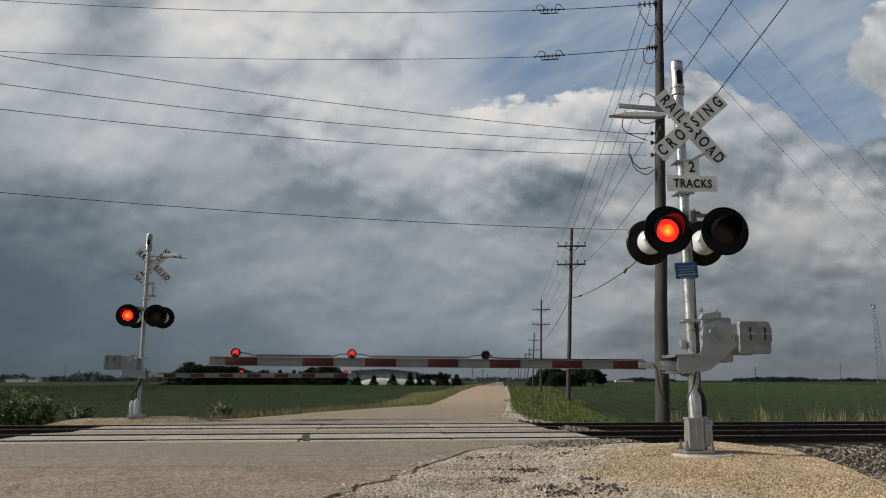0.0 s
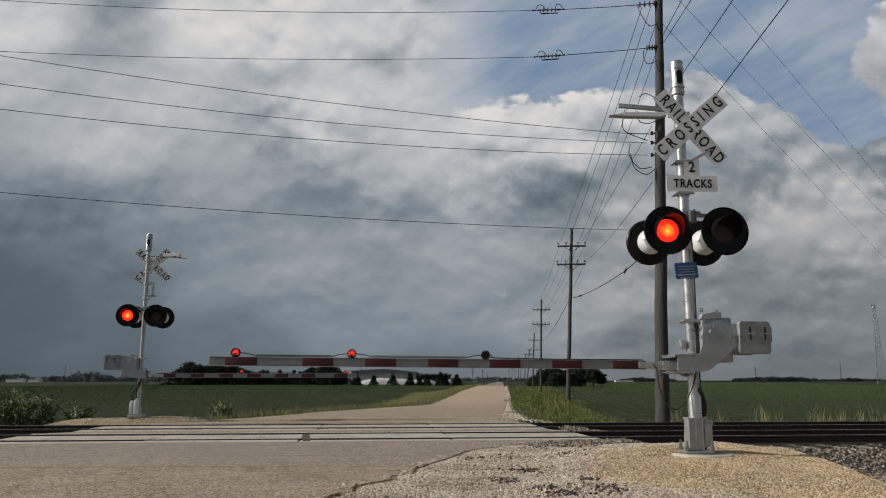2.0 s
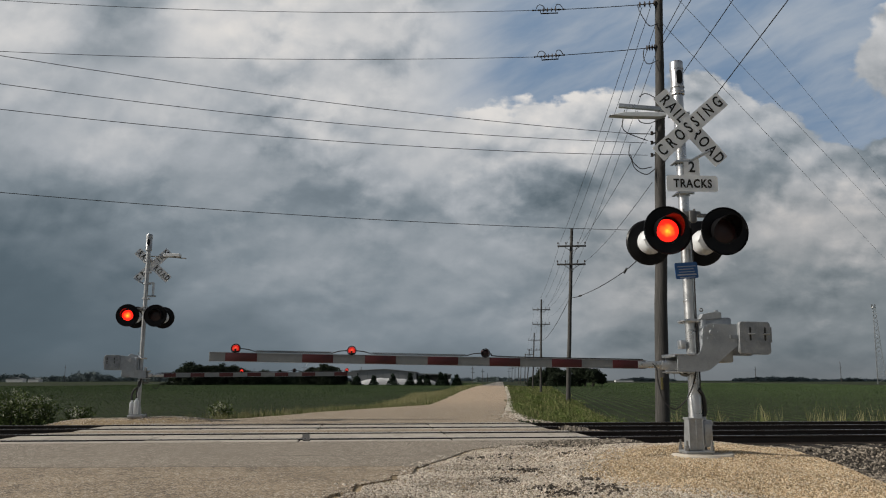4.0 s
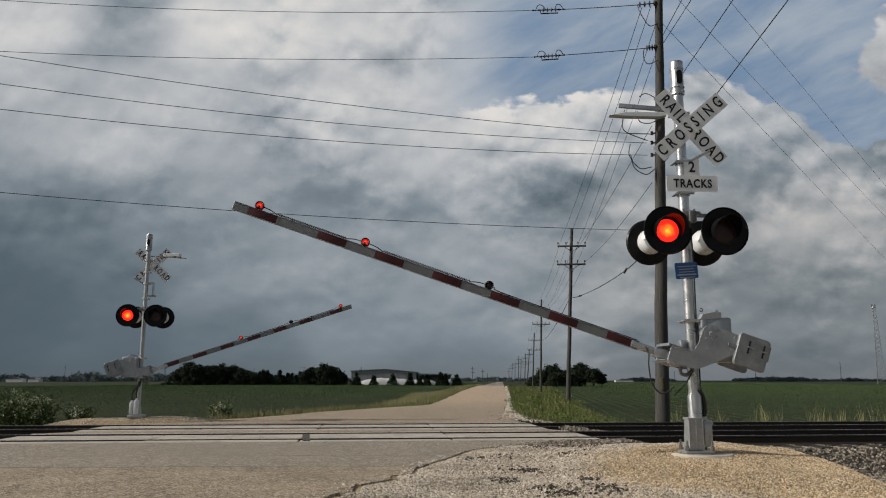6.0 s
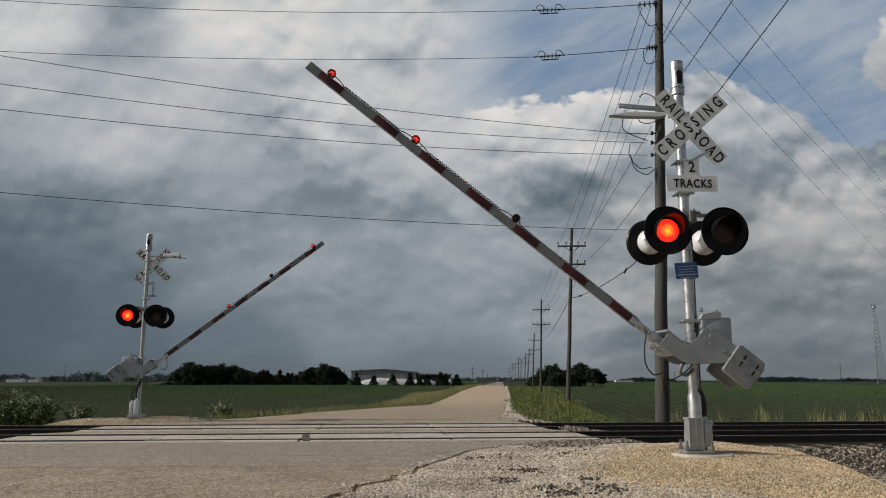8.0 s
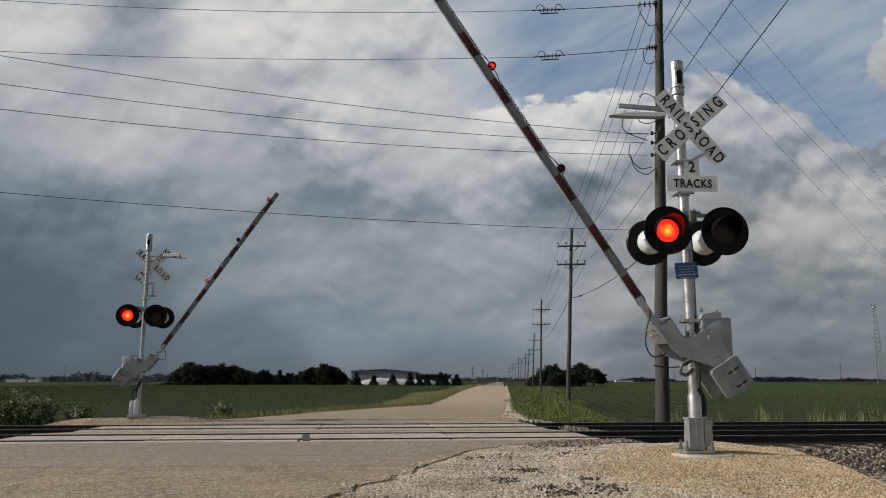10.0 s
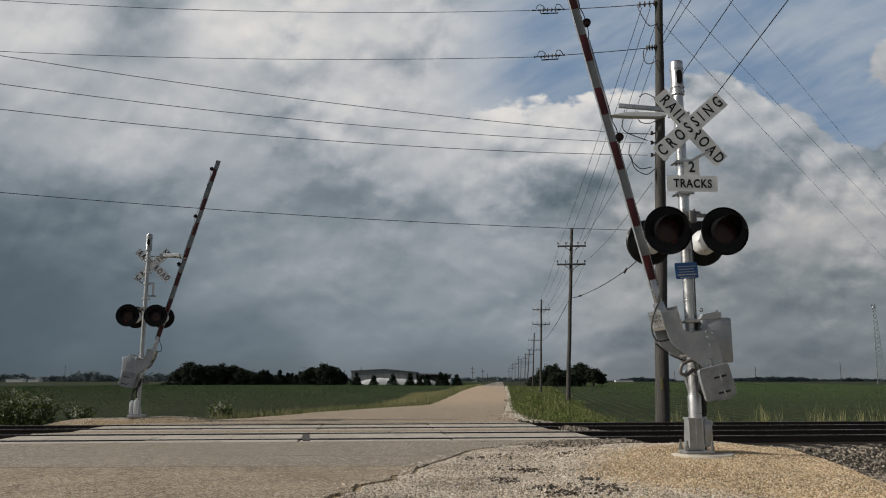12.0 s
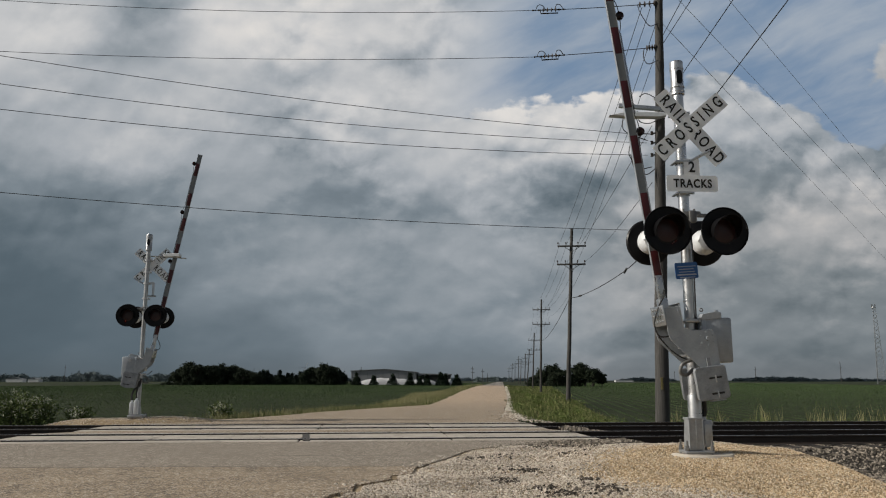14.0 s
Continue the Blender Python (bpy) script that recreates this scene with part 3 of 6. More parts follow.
EDGE = [(2.55, 14.3), (1.72, 13.58), (0.98, 12.89), (0.40, 12.17), (0.13, 11.19), (-0.11, 10.51), (-0.26, 9.96), (-0.34, 9.77), (-0.37, 9.19), (-0.59, 8.98), (-0.58, 8.68), (-0.83, 8.30), (-0.92, 8.22), (-0.90, 7.69), (-1.03, 7.61), (-1.1, 7.2), (-1.2, 5.5), (-1.25, 0.0)]
edge_line = ragged(EDGE, 0.022, 6)
near_road = edge_line + [(-1.3, -38), (-12, -38), on_track(-12.5, -1.34)] + [on_track(2.75, -1.34)]
slab("road", near_road, -0.14, 0.0, M["asphalt"], "worn tan asphalt road with cracks and a broken edge", "road")
slab("road", [on_track(-8.1, 1.34), on_track(2.7, 1.34), on_track(2.6, SPACING - 1.34), on_track(-7.6, SPACING - 1.34)], -0.3, -0.004, M["asphalt"], "grey asphalt infill between the two tracks", "road", tilt=DROP / 1.47)


def far_road():
    ys = np.concatenate([np.linspace(0, 1, 1), np.arange(22.5, 60, 1.0), np.geomspace(60, 1500, 50)])
    bm = mesh()
    rows = []
    rng = random.Random(4)
    for k, y in enumerate(ys):
        if k == 0:
            l, r = on_track(-7.7, SPACING + 1.34), on_track(2.6, SPACING + 1.34)
            row = [(l[0] + (r[0] - l[0]) * i / 4, l[1] + (r[1] - l[1]) * i / 4, -DROP) for i in range(5)]
        else:
            l, r = along(ROAD_L, y) + rng.uniform(-0.12, 0.12), along(ROAD_R, y) + rng.uniform(-0.12, 0.12)
            row = [(l + (r - l) * i / 4, y, along(ROAD_Z, y) + 0.03 * (1 - abs(i - 2) / 2)) for i in range(5)]
        rows.append([bm.verts.new(p) for p in row])
    for a, b in zip(rows, rows[1:]):
        for i in range(4):
            bm.faces.new((a[i], a[i + 1], b[i + 1], b[i]))
    low = bmesh.ops.extrude_face_region(bm, geom=list(bm.faces))
    for v in low["geom"]:
        if isinstance(v, bmesh.types.BMVert):
            v.co.z -= 0.15
    bmesh.ops.recalc_face_normals(bm, faces=bm.faces)
    return tagged(link("road", bm, M["asphalt"]), "pale tan country road running straight to the horizon", "road", kind="structure")


far_road()


# ---- tracks ----
def rail_mesh(length):
    prof = [(-0.07, -0.17), (0.07, -0.17), (0.07, -0.16), (0.012, -0.135), (0.01, -0.045), (0.037, -0.032), (0.037, -0.008), (0.028, 0.0), (-0.028, 0.0), (-0.037, -0.008), (-0.037, -0.032), (-0.01, -0.045), (-0.012, -0.135), (-0.07, -0.16)]
    bm = mesh()
    a = [bm.verts.new((-length / 2, y, z)) for y, z in prof]
    b = [bm.verts.new((length / 2, y, z)) for y, z in prof]
    for k in range(len(a)):
        f = bm.faces.new((a[k], a[(k + 1) % len(a)], b[(k + 1) % len(a)], b[k]))
        f.material_index = 1 if k == 7 else 0
    bm.faces.new(a[::-1])
    bm.faces.new(b)
    bmesh.ops.recalc_face_normals(bm, faces=bm.faces)
    return bm


def tracks():
    tie_me = None
    for n0 in (0.0, SPACING):
        t = thing("railroad_track", TRACK @ pose(0, n0, -DROP if n0 else 0), "railroad track with dark rails and timber ties", "railroad track", "railroad tracks", "structure")
        for y in (-0.755, 0.755):
            r = part("rail", rail_mesh(300), [M["rail"], M["rail_head"]], t, "dark rail with a bright worn head", smooth=False)
            r.location = (0, y, 0.014)
        k = 0
        for i in range(-110, 110):
            s = i * 0.55
            if -8.3 < s < 3.0:
                continue
            if tie_me is None:
                tie_me = bpy.data.meshes.new("tie")
                span(b := mesh(), -0.115, 0.115, -1.3, 1.3, -0.35, -0.175, 0.012)
                b.to_mesh(tie_me)
                b.free()
                tie_me.materials.append(M["tie"])
            ob = new("tie", tie_me)
            ob.parent = t
            ob.location = (s + random.uniform(-0.02, 0.02), random.uniform(-0.03, 0.03), 0)


tracks()


def crossing_panels():
    """Concrete panels between and beside the rails, with open flangeways."""
    rng = random.Random(8)
    for n0, s0, s1 in ((0.0, -8.28, 2.86), (SPACING, -8.05, 2.75)):
        t = thing("crossing_panels", TRACK @ pose(0, n0, -DROP if n0 else 0), "pale concrete crossing panels laid between the rails", "crossing panels", "concrete crossing panels", "structure")
        count = 4
        for y0, y1 in ((-1.32, -0.80), (-0.66, 0.66), (0.80, 1.32)):
            for k in range(count):
                a, b = s0 + (s1 - s0) * k / count, s0 + (s1 - s0) * (k + 1) / count
                bm = mesh()
                span(bm, a + 0.014, b - 0.014, y0, y1, -0.16, -0.006 + rng.uniform(-0.004, 0.004), 0.012)
                part("panel", bm, M["concrete"], t, smooth=False)
        bm = mesh()
        for y in (-0.83, -0.64, 0.64, 0.83):
            span(bm, s0 + 0.01, s1 - 0.01, y - 0.018 + (0.012 if y in (-0.83, 0.64) else -0.012), y + 0.018, -0.05, -0.004)
        part("flangeway_rubber", bm, M["rubber"], t)


crossing_panels()


# ---- ballast and gravel ----
def gravel_z(x, y):
    x, y = np.asarray(x, float), np.asarray(y, float)
    e = np.interp(y, [p[1] for p in EDGE[::-1]], [p[0] for p in EDGE[::-1]])
    away = np.clip((x - e) / 0.8, 0, 1)
    z = -0.006 + 0.002 * away - 0.08 * np.clip((9.1 - y) / 0.5, 0.2, 1) * np.exp(-((x - e - 0.02) / 0.055) ** 2)
    def rise(t, a, b):
        k = np.clip((t - a) / (b - a), 0, 1)
        return k * k * (3 - 2 * k)
    z = z + 0.205 * rise(y, 6.4, 10.6) * rise(y, 12.1, 11.0) * rise(x, 0.8, 2.9) * (1 - 0.35 * rise(x, 3.6, 4.8))
    z = z - 0.62 * np.clip((x - 4.45 - 0.12 * (y - 8.5)) / 1.3, 0, 1) ** 1.2 * np.clip((y - 4) / 3, 0, 1)
    n = across(x, y)
    z = z - 0.35 * np.clip((n + 3.2) / 1.6, 0, 1) * np.clip((x - 3.3) / 1.6, 0, 1)
    z = np.maximum(z, -0.6)
    z = z + 0.02 * np.sin(x * 3.1 + y * 1.3) * np.sin(y * 2.7 - x) * away
    return z


def heightfield(name, x0, x1, y0, y1, step, f, mat, keep=None):
    xs, ys = np.arange(x0, x1 + step, step), np.arange(y0, y1 + step, step)
    X, Y = np.meshgrid(xs, ys)
    v = np.stack([X, Y, f(X, Y)], -1).reshape(-1, 3)
    w = len(xs)
    i, j = np.meshgrid(np.arange(len(ys) - 1), np.arange(w - 1), indexing="ij")
    a = (i * w + j).ravel()
    q = np.stack([a, a + 1, a + w + 1, a + w], -1)
    if keep is not None:
        q = q[keep(v[q].mean(1)[:, 0], v[q].mean(1)[:, 1])]
    return raw(name, v, q, mat)


def edge_x(y):
    return np.interp(y, [p[1] for p in EDGE[::-1]], [p[0] for p in EDGE[::-1]])


def beside(x, y):
    return (x > edge_x(y) - 0.25) & (across(x, y) < -1.4)


tagged(heightfield("gravel_shoulder", -2, 14, -6, 14.6, 0.15, gravel_z, M["gravel_bed"], beside), "gravel shoulder heaped round the signal's base", "gravel", kind="structure")


def ballast_z(s, n):
    n2 = np.abs(n - SPACING / 2)
    z = -0.215 - 0.55 * np.clip((n2 - 3.5) / 1.3, 0, 1)
    gauge = np.minimum(np.abs(np.abs(n) - 0.755), np.abs(np.abs(n - SPACING) - 0.755))
    return z + 0.012 * np.sin(s * 5.0) * np.sin(n * 4.0) + 0 * gauge


def ballast_bed():
    s = np.concatenate([np.linspace(-150, -20, 27), np.arange(-19, -7.7, 0.5)])
    s2 = np.concatenate([np.arange(2.7, 20, 0.5), np.linspace(21, 150, 27)])
    n = np.arange(-3.6, SPACING + 5.2, 0.3)
    for row in (s, s2):
        S, N = np.meshgrid(row, n)
        v = np.stack([S, N, ballast_z(S, N)], -1).reshape(-1, 3)
        w = len(row)
        i, j = np.meshgrid(np.arange(len(n) - 1), np.arange(w - 1), indexing="ij")
        a = (i * w + j).ravel()
        ob = raw("ballast_bed", v, np.stack([a, a + 1, a + w + 1, a + w], -1), M["ballast_bed"])
        ob.matrix_world = TRACK
        tagged(ob, "dark stone ballast under the tracks", "ballast", kind="structure")


ballast_bed()

OCTA = np.array([(1, 0, 0), (-1, 0, 0), (0, 1, 0), (0, -1, 0), (0, 0, 1), (0, 0, -1)], float)
OCTA_F = np.array([(0, 2, 4), (2, 1, 4), (1, 3, 4), (3, 0, 4), (2, 0, 5), (1, 2, 5), (3, 1, 5), (0, 3, 5)])


def scatter_stones(name, centres, sizes, mat, label, rng):
    k = len(centres)
    a = rng.uniform(0, 6.28, (k, 3))
    R = np.zeros((k, 3, 3))
    ca, sa, cb, sb = np.cos(a[:, 0]), np.sin(a[:, 0]), np.cos(a[:, 1]), np.sin(a[:, 1])
    R[:, 0, 0], R[:, 0, 1] = ca, -sa
    R[:, 1, 0], R[:, 1, 1], R[:, 1, 2] = sa * cb, ca * cb, -sb
    R[:, 2, 0], R[:, 2, 1], R[:, 2, 2] = sa * sb, ca * sb, cb
    shape = OCTA[None] * rng.uniform(0.55, 1.15, (k, 6, 1)) * np.array([1.0, 0.9, 0.7])
    v = np.einsum("kij,kvj->kvi", R, shape) * sizes[:, None, None] + centres[:, None, :]
    f = OCTA_F[None] + 6 * np.arange(k)[:, None, None]
    return tagged(raw(name, v.reshape(-1, 3), f.reshape(-1, 3), mat), label, "gravel", kind="stuff")


def gravel_scatter():
    rng = np.random.default_rng(5)
    pts = np.stack([rng.uniform(-1.3, 8.0, 185000), 6.2 + 8.2 * rng.random(185000) ** 1.2], -1)
    x, y = pts[:, 0], pts[:, 1]
    ok = ((x > edge_x(y) + 0.05) | ((x > edge_x(y) - np.where(y > 9.4, 0.25, 0.3) * rng.random(len(x)) ** 3) & (rng.random(len(x)) < np.where(y > 9.4, 0.3, 0.25)))) & (across(x, y) < -1.35) & (np.abs(x / (y + 0.5)) < 0.66)
    pts = pts[ok]
    x, y = pts[:, 0], pts[:, 1]
    z = gravel_z(x, y)
    onroad = x < edge_x(y)
    z = np.where(onroad, 0.004, z + 0.004)
    # tan pit gravel heaped at the mast, greyer crushed stone along the road, ballast beyond
    tanness = np.exp(-(((x - 4.6) / 3.0) ** 2 + ((y - 8.9) / 2.3) ** 2) ** 1.6) + 0.25 * (rng.random(len(x)) - 0.5)
    tan = (tanness > 0.42)
    bal = (across(x, y) > -2.6 + 0.5 * rng.random(len(x))) | (x > 4.85 + 0.12 * (y - 8.5) + 0.25 * rng.random(len(x)))
    c = np.stack([x, y, z], -1)
    size = rng.uniform(0.007, 0.0155, len(x))
    pick = tan & ~bal
    scatter_stones("tan_gravel", c[pick], size[pick], M["tan_gravel"], "loose tan gravel", rng)
    pick = ~tan & ~bal
    big = np.where(rng.random(len(x)) > 0.97, 1.9, 1.0)
    scatter_stones("grey_gravel", c[pick], (size * big)[pick], M["grey_gravel"], "loose grey crushed stone", rng)
    pick = bal & (rng.random(len(x)) < 0.5)
    scatter_stones("ballast_stones", c[pick], rng.uniform(0.025, 0.05, pick.sum()), M["ballast"], "coarse grey ballast stones", rng)
    # dark clods of broken asphalt in loose patches
    spots = np.array([(0.85, 9.55), (1.0, 9.45), (1.1, 9.35), (0.85, 11.1), (0.45, 10.9), (1.74, 10.7), (2.06, 11.1), (2.4, 11.6), (2.5, 11.4), (1.5, 12.6), (2.05, 13.0),
                      (2.25, 12.6), (2.6, 12.4), (0.96, 7.9), (1.05, 7.84), (1.02, 7.5), (1.2, 7.55), (1.47, 7.72), (1.66, 7.84), (1.7, 7.66), (0.6, 8.65), (0.7, 8.4), (1.55, 8.4)])
    wide = rng.uniform(0.4, 1.3, len(spots))
    q = np.repeat(spots, 46, 0) + rng.normal(0, 1, (46 * len(spots), 2)) * np.array([0.10, 0.13]) * np.repeat(wide, 46)[:, None]
    c = np.stack([q[:, 0], q[:, 1], gravel_z(q[:, 0], q[:, 1]) + 0.010], -1)
    c = c[q[:, 0] > edge_x(q[:, 1]) + 0.03]
    scatter_stones("asphalt_crumbs", c, 0.006 + 0.026 * rng.random(len(c)) ** 2.2, M["crumb"], "dark crumbs of broken asphalt", rng)


gravel_scatter()


def ballast_scatter():
    rng = np.random.default_rng(6)
    for s0, s1, k in ((2.75, 15.0, 16000), (-14.0, -8.0, 6000)):
        s = s0 + (s1 - s0) * rng.random(k)
        n = rng.uniform(-3.5, SPACING + 4.2, k)
        rail = np.minimum(np.abs(np.abs(n) - 0.755), np.abs(np.abs(n - SPACING) - 0.755)) > 0.09
        s, n = s[rail], n[rail]
        local = np.stack([s, n, ballast_z(s, n) + 0.005, np.ones_like(s)], -1)
        c = (local @ np.array(TRACK).T)[:, :3]
        scatter_stones("ballast_stones", c, rng.uniform(0.025, 0.05, len(c)), M["ballast"], "coarse grey ballast stones", rng)
    k = 11000
    s, n = rng.uniform(2.9, 13.0, k), rng.uniform(-3.7, -0.85, k)
    local = np.stack([s, n, ballast_z(s, n) + 0.01, np.ones_like(s)], -1)
    c = (local @ np.array(TRACK).T)[:, :3]
    keep = c[:, 2] > gravel_z(c[:, 0], c[:, 1]) - 0.02
    scatter_stones("ballast_stones", c[keep], rng.uniform(0.022, 0.042, keep.sum()), M["ballast"], "coarse grey ballast stones", rng)
    # a low heap of stone at the end of the panels between the tracks
    k = 900
    s, n = 3.1 + rng.random(k) ** 1.4 * 1.8, 0.95 + rng.random(k) * 2.2
    local = np.stack([s, n, -0.2 + 0.2 * np.exp(-((s - 3.1) / 1.0) ** 2) * rng.random(k), np.ones_like(s)], -1)
    scatter_stones("ballast_stones", (local @ np.array(TRACK).T)[:, :3], rng.uniform(0.03, 0.055, k), M["ballast"], "coarse grey ballast stones", rng)


ballast_scatter()


def footing():
    bm = mesh()
    lathe(bm, [(0.0, 0.0), (0.40, 0.0), (0.43, -0.02), (0.44, -0.3), (0, -0.3)], pose(3.18, 9.60, 0.196), 40)
    for v in bm.verts:
        v.co.x = 3.18 + (v.co.x - 3.18) * 0.9
        v.co.y = 9.60 + (v.co.y - 9.60) * 0.7
        a = math.atan2(v.co.y - 9.60, v.co.x - 3.18)
        k = 1 + 0.05 * math.sin(3 * a + 1) + 0.03 * math.sin(7 * a)   # cast roughly, partly buried
        v.co.x, v.co.y = 3.18 + (v.co.x - 3.18) * k, 9.60 + (v.co.y - 9.60) * k
        v.co.z += -0.012 + 0.012 * math.sin(2 * a + 0.6) * min(1.0, abs(v.co.x - 3.18) * 2.5)
    tagged(link("concrete_footing", bm, M["concrete"], smooth=True), "round concrete footing under the signal mast", "footing", kind="structure")


footing()


def shoulder_patches():
    """Gravel at the far mast's foot, at the road's corner and along its edge."""
    rng = np.random.default_rng(15)
    tagged(heightfield("gravel_pad", -11.6, -5.2, 20.3, 22.4, 0.2, lambda x, y: ground_z(x, y) + 0.012 + 0.02 * np.sin(x * 2.3), M["gravel_bed"],
                       lambda x, y: (((x + 8.4) / 3.2) ** 2 + ((y - 21.35) / 0.95) ** 2 < 1.0) & (across(x, y) > SPACING + 1.5)), "gravel pad round the far signal's base", "gravel", kind="structure")
    x, y = rng.uniform(-11.8, -4.8, 9000), rng.uniform(20.3, 22.6, 9000)
    ok = (((x + 8.4) / 3.3) ** 2 + ((y - 21.35) / 1.0) ** 2 < 1.0) & (across(x, y) > SPACING + 1.5)
    x, y = x[ok], y[ok]
    scatter_stones("grey_gravel", np.stack([x, y, ground_z(x, y) + 0.02 + 0.02 * np.sin(x * 2.3)], -1), rng.uniform(0.009, 0.021, len(x)), M["grey_gravel"], "loose grey gravel round the far mast", rng)
    x, y = 2.75 + 0.4 * rng.normal(0, 1, 1600), 24.8 + 1.9 * rng.normal(0, 1, 1600)
    ok = (across(x, y) > SPACING + 1.5)
    x, y = x[ok], y[ok]
    scatter_stones("grey_gravel", np.stack([x, y, np.where(x < along(ROAD_R, y), along(ROAD_Z, y) + 0.01, ground_z(x, y) + 0.03)], -1), rng.uniform(0.02, 0.045, len(x)), M["grey_gravel"], "loose pale stones at the road's corner", rng)
    y = 30 * np.exp(rng.random(5000) * math.log(130 / 30))
    x = along(ROAD_R, y) + 0.02 + rng.random(len(y)) * 0.32
    scatter_stones("grey_gravel", np.stack([x, y, np.maximum(ground_z(x, y), along(ROAD_Z, y) - 0.03) + 0.03], -1), rng.uniform(0.02, 0.04, len(x)) * np.maximum(1, y / 45), M["pale_gravel"], "pale stones along the road's edge", rng)


shoulder_patches()


def tar_patches():
    pts = [(-2.52, 14.06), (-2.39, 14.07), (-2.69, 15.75), (-2.83, 15.74)]
    slab("tar_patch", pts, -0.02, 0.003, M["tar"], "black tar patch over a panel joint", "tar patch")


def verge(name, side, y0, y1, width):
    ys = np.geomspace(y0, y1, 60)
    v, w = [], 9
    for y in ys:
        for k in range(w):
            d = 0.05 + (float(field_edge(y) - along(ROAD_R, y)) + 0.3 if side > 0 else width) * k / (w - 1)
            x = float(along(ROAD_R, y)) + d if side > 0 else float(along(ROAD_L, y)) - d
            v.append((x, y, float(ground_z(x, y)) + 0.012))
    f = [(i * w + k, i * w + k + 1, (i + 1) * w + k + 1, (i + 1) * w + k) for i in range(len(ys) - 1) for k in range(w - 1)]
    tagged(raw(name, v, f, M["verge"]), "grassy roadside verge", "verge", kind="structure")


verge("verge", 1, 22.0, 200, 0.0)
verge("verge", -1, 24.0, 200, 2.4)
tar_patches()

# ---- crossing signal ----
def lens_unit(parent, r, x, z, y, lit, dark):
    """A turning lamp insert: one face lit, the other dark."""
    bm = mesh()
    lathe(bm, [(0, 0.018), (r * 0.45, 0.015), (r * 0.75, 0.009), (r * 0.88, 0.004)], pose(0, 0, 0, 90, 0, 0), 32)
    k = len(bm.faces)
    lathe(bm, [(r * 0.88, -0.004), (r * 0.75, -0.009), (r * 0.45, -0.015), (0, -0.018)], pose(0, 0, 0, 90, 0, 0), 32)
    j = len(bm.faces)
    lathe(bm, [(r * 0.88, 0.004), (r * 0.89, 0.006), (r, 0.004), (r, -0.004), (r * 0.89, -0.006), (r * 0.88, -0.004)], pose(0, 0, 0, 90, 0, 0), 32)
    bm.faces.ensure_lookup_table()
    for i, f in enumerate(bm.faces):
        f.material_index = 0 if i < k else 1 if i < j else 2
    ob = part("lens", bm, [lit, dark, M["black"]], parent, "round red lamp lens")
    ob.location = (x, y, z)
    return ob


def signal_lamp(parent, x, y, z, facing, tilt=0.0):
    """A round black background with a hood in front and a pale housing behind. facing 1: towards -y."""
    turn = pose(x, y, z, 0, 0, 0 if facing > 0 else 180) @ pose(0, 0, 0, tilt, 0, 0) @ pose(0, 0, 0, 90, 0, 0)
    bm = mesh()
    # dished background with a rolled rim; the profile runs along the lamp's axis, front positive
    lathe(bm, [(0.165, 0.0), (0.285, 0.012), (0.300, 0.03), (0.306, 0.028), (0.306, 0.016), (0.290, -0.002), (0.165, -0.012), (0.165, 0.0)], turn, 48)
    # hood: three quarters of a tube, longer above
    seg, rings = 36, []
    for ro in (0.178, 0.171):
        for k in range(seg + 1):
            a = radians(-24 + 228 * k / seg)
            d = 0.015 + 0.25 * max(0.0, 0.5 + 0.5 * math.sin(a)) ** 1.3
            rings.append((bm.verts.new(turn @ Vector((ro * math.cos(a), ro * math.sin(a), -0.004))),
                          bm.verts.new(turn @ Vector((ro * math.cos(a), ro * math.sin(a) - 0.03 * d, d)))))
    outer, inner = rings[:seg + 1], rings[seg + 1:]
    for row in (outer, inner):
        for a, b in zip(row, row[1:]):
            bm.faces.new((a[0], b[0], b[1], a[1]))
    for a, b, c, d in zip(outer, outer[1:], inner, inner[1:]):
        bm.faces.new((a[1], b[1], d[1], c[1]))
    ob = part("signal_lamp", bm, M["hood"], parent, "black round background with hood")
    hb = mesh()
    lathe(hb, [(0.165, -0.012), (0.17, -0.05), (0.16, -0.12), (0.12, -0.17), (0.05, -0.185), (0.0, -0.185)], turn, 32)
    box(hb, (0.07, 0.05, 0.04), turn @ pose(0, 0.14, -0.1), 0.006)
    box(hb, (0.03, 0.02, 0.05), turn @ pose(0.12, 0.0, -0.15), 0.004)
    part("housing", hb, M["white_paint"], ob, "white painted lamp housing")
    return ob


def crossbuck_blade(parent, text, z, angle, y, front, x=0.10):
    m = pose(x, y, z, 0, -angle, 0)
    bm = mesh()
    plate(bm, rounded(-0.60, 0.60, -0.114, 0.114, 0.012), -0.002, 0.002)
    bm.transform(m)
    ob = part("crossbuck_blade", bm, M["white"], parent, "white blade with black letters", smooth=False)
    words = text.split()
    if len(words) == 2:
        for w, cx in zip(words, (-0.335, 0.335)):
            for f in front:
                letters(w, 0.215, m @ pose(cx * f, -0.004 * f, 0, 0, 0, 0 if f > 0 else 180), M["letters"], ob, 0.70, 1.42, 0.004)
    else:
        for f in front:
            letters(text, 0.215, m @ pose(0, -0.004 * f, 0, 0, 0, 0 if f > 0 else 180), M["letters"], ob, 0.70, 1.78, 0.004)
    return ob


def bolt_ring(bm, cx, cz, y, r, n, size):
    for k in range(n):
        a = 2 * math.pi * k / n
        cyl(bm, size, size, 0.012, pose(cx + r * math.cos(a), y, cz + r * math.sin(a), 90, 0, 0), 6)
    cyl(bm, size * 2.2, size * 1.8, 0.02, pose(cx, y, cz, 90, 0, 0), 8)


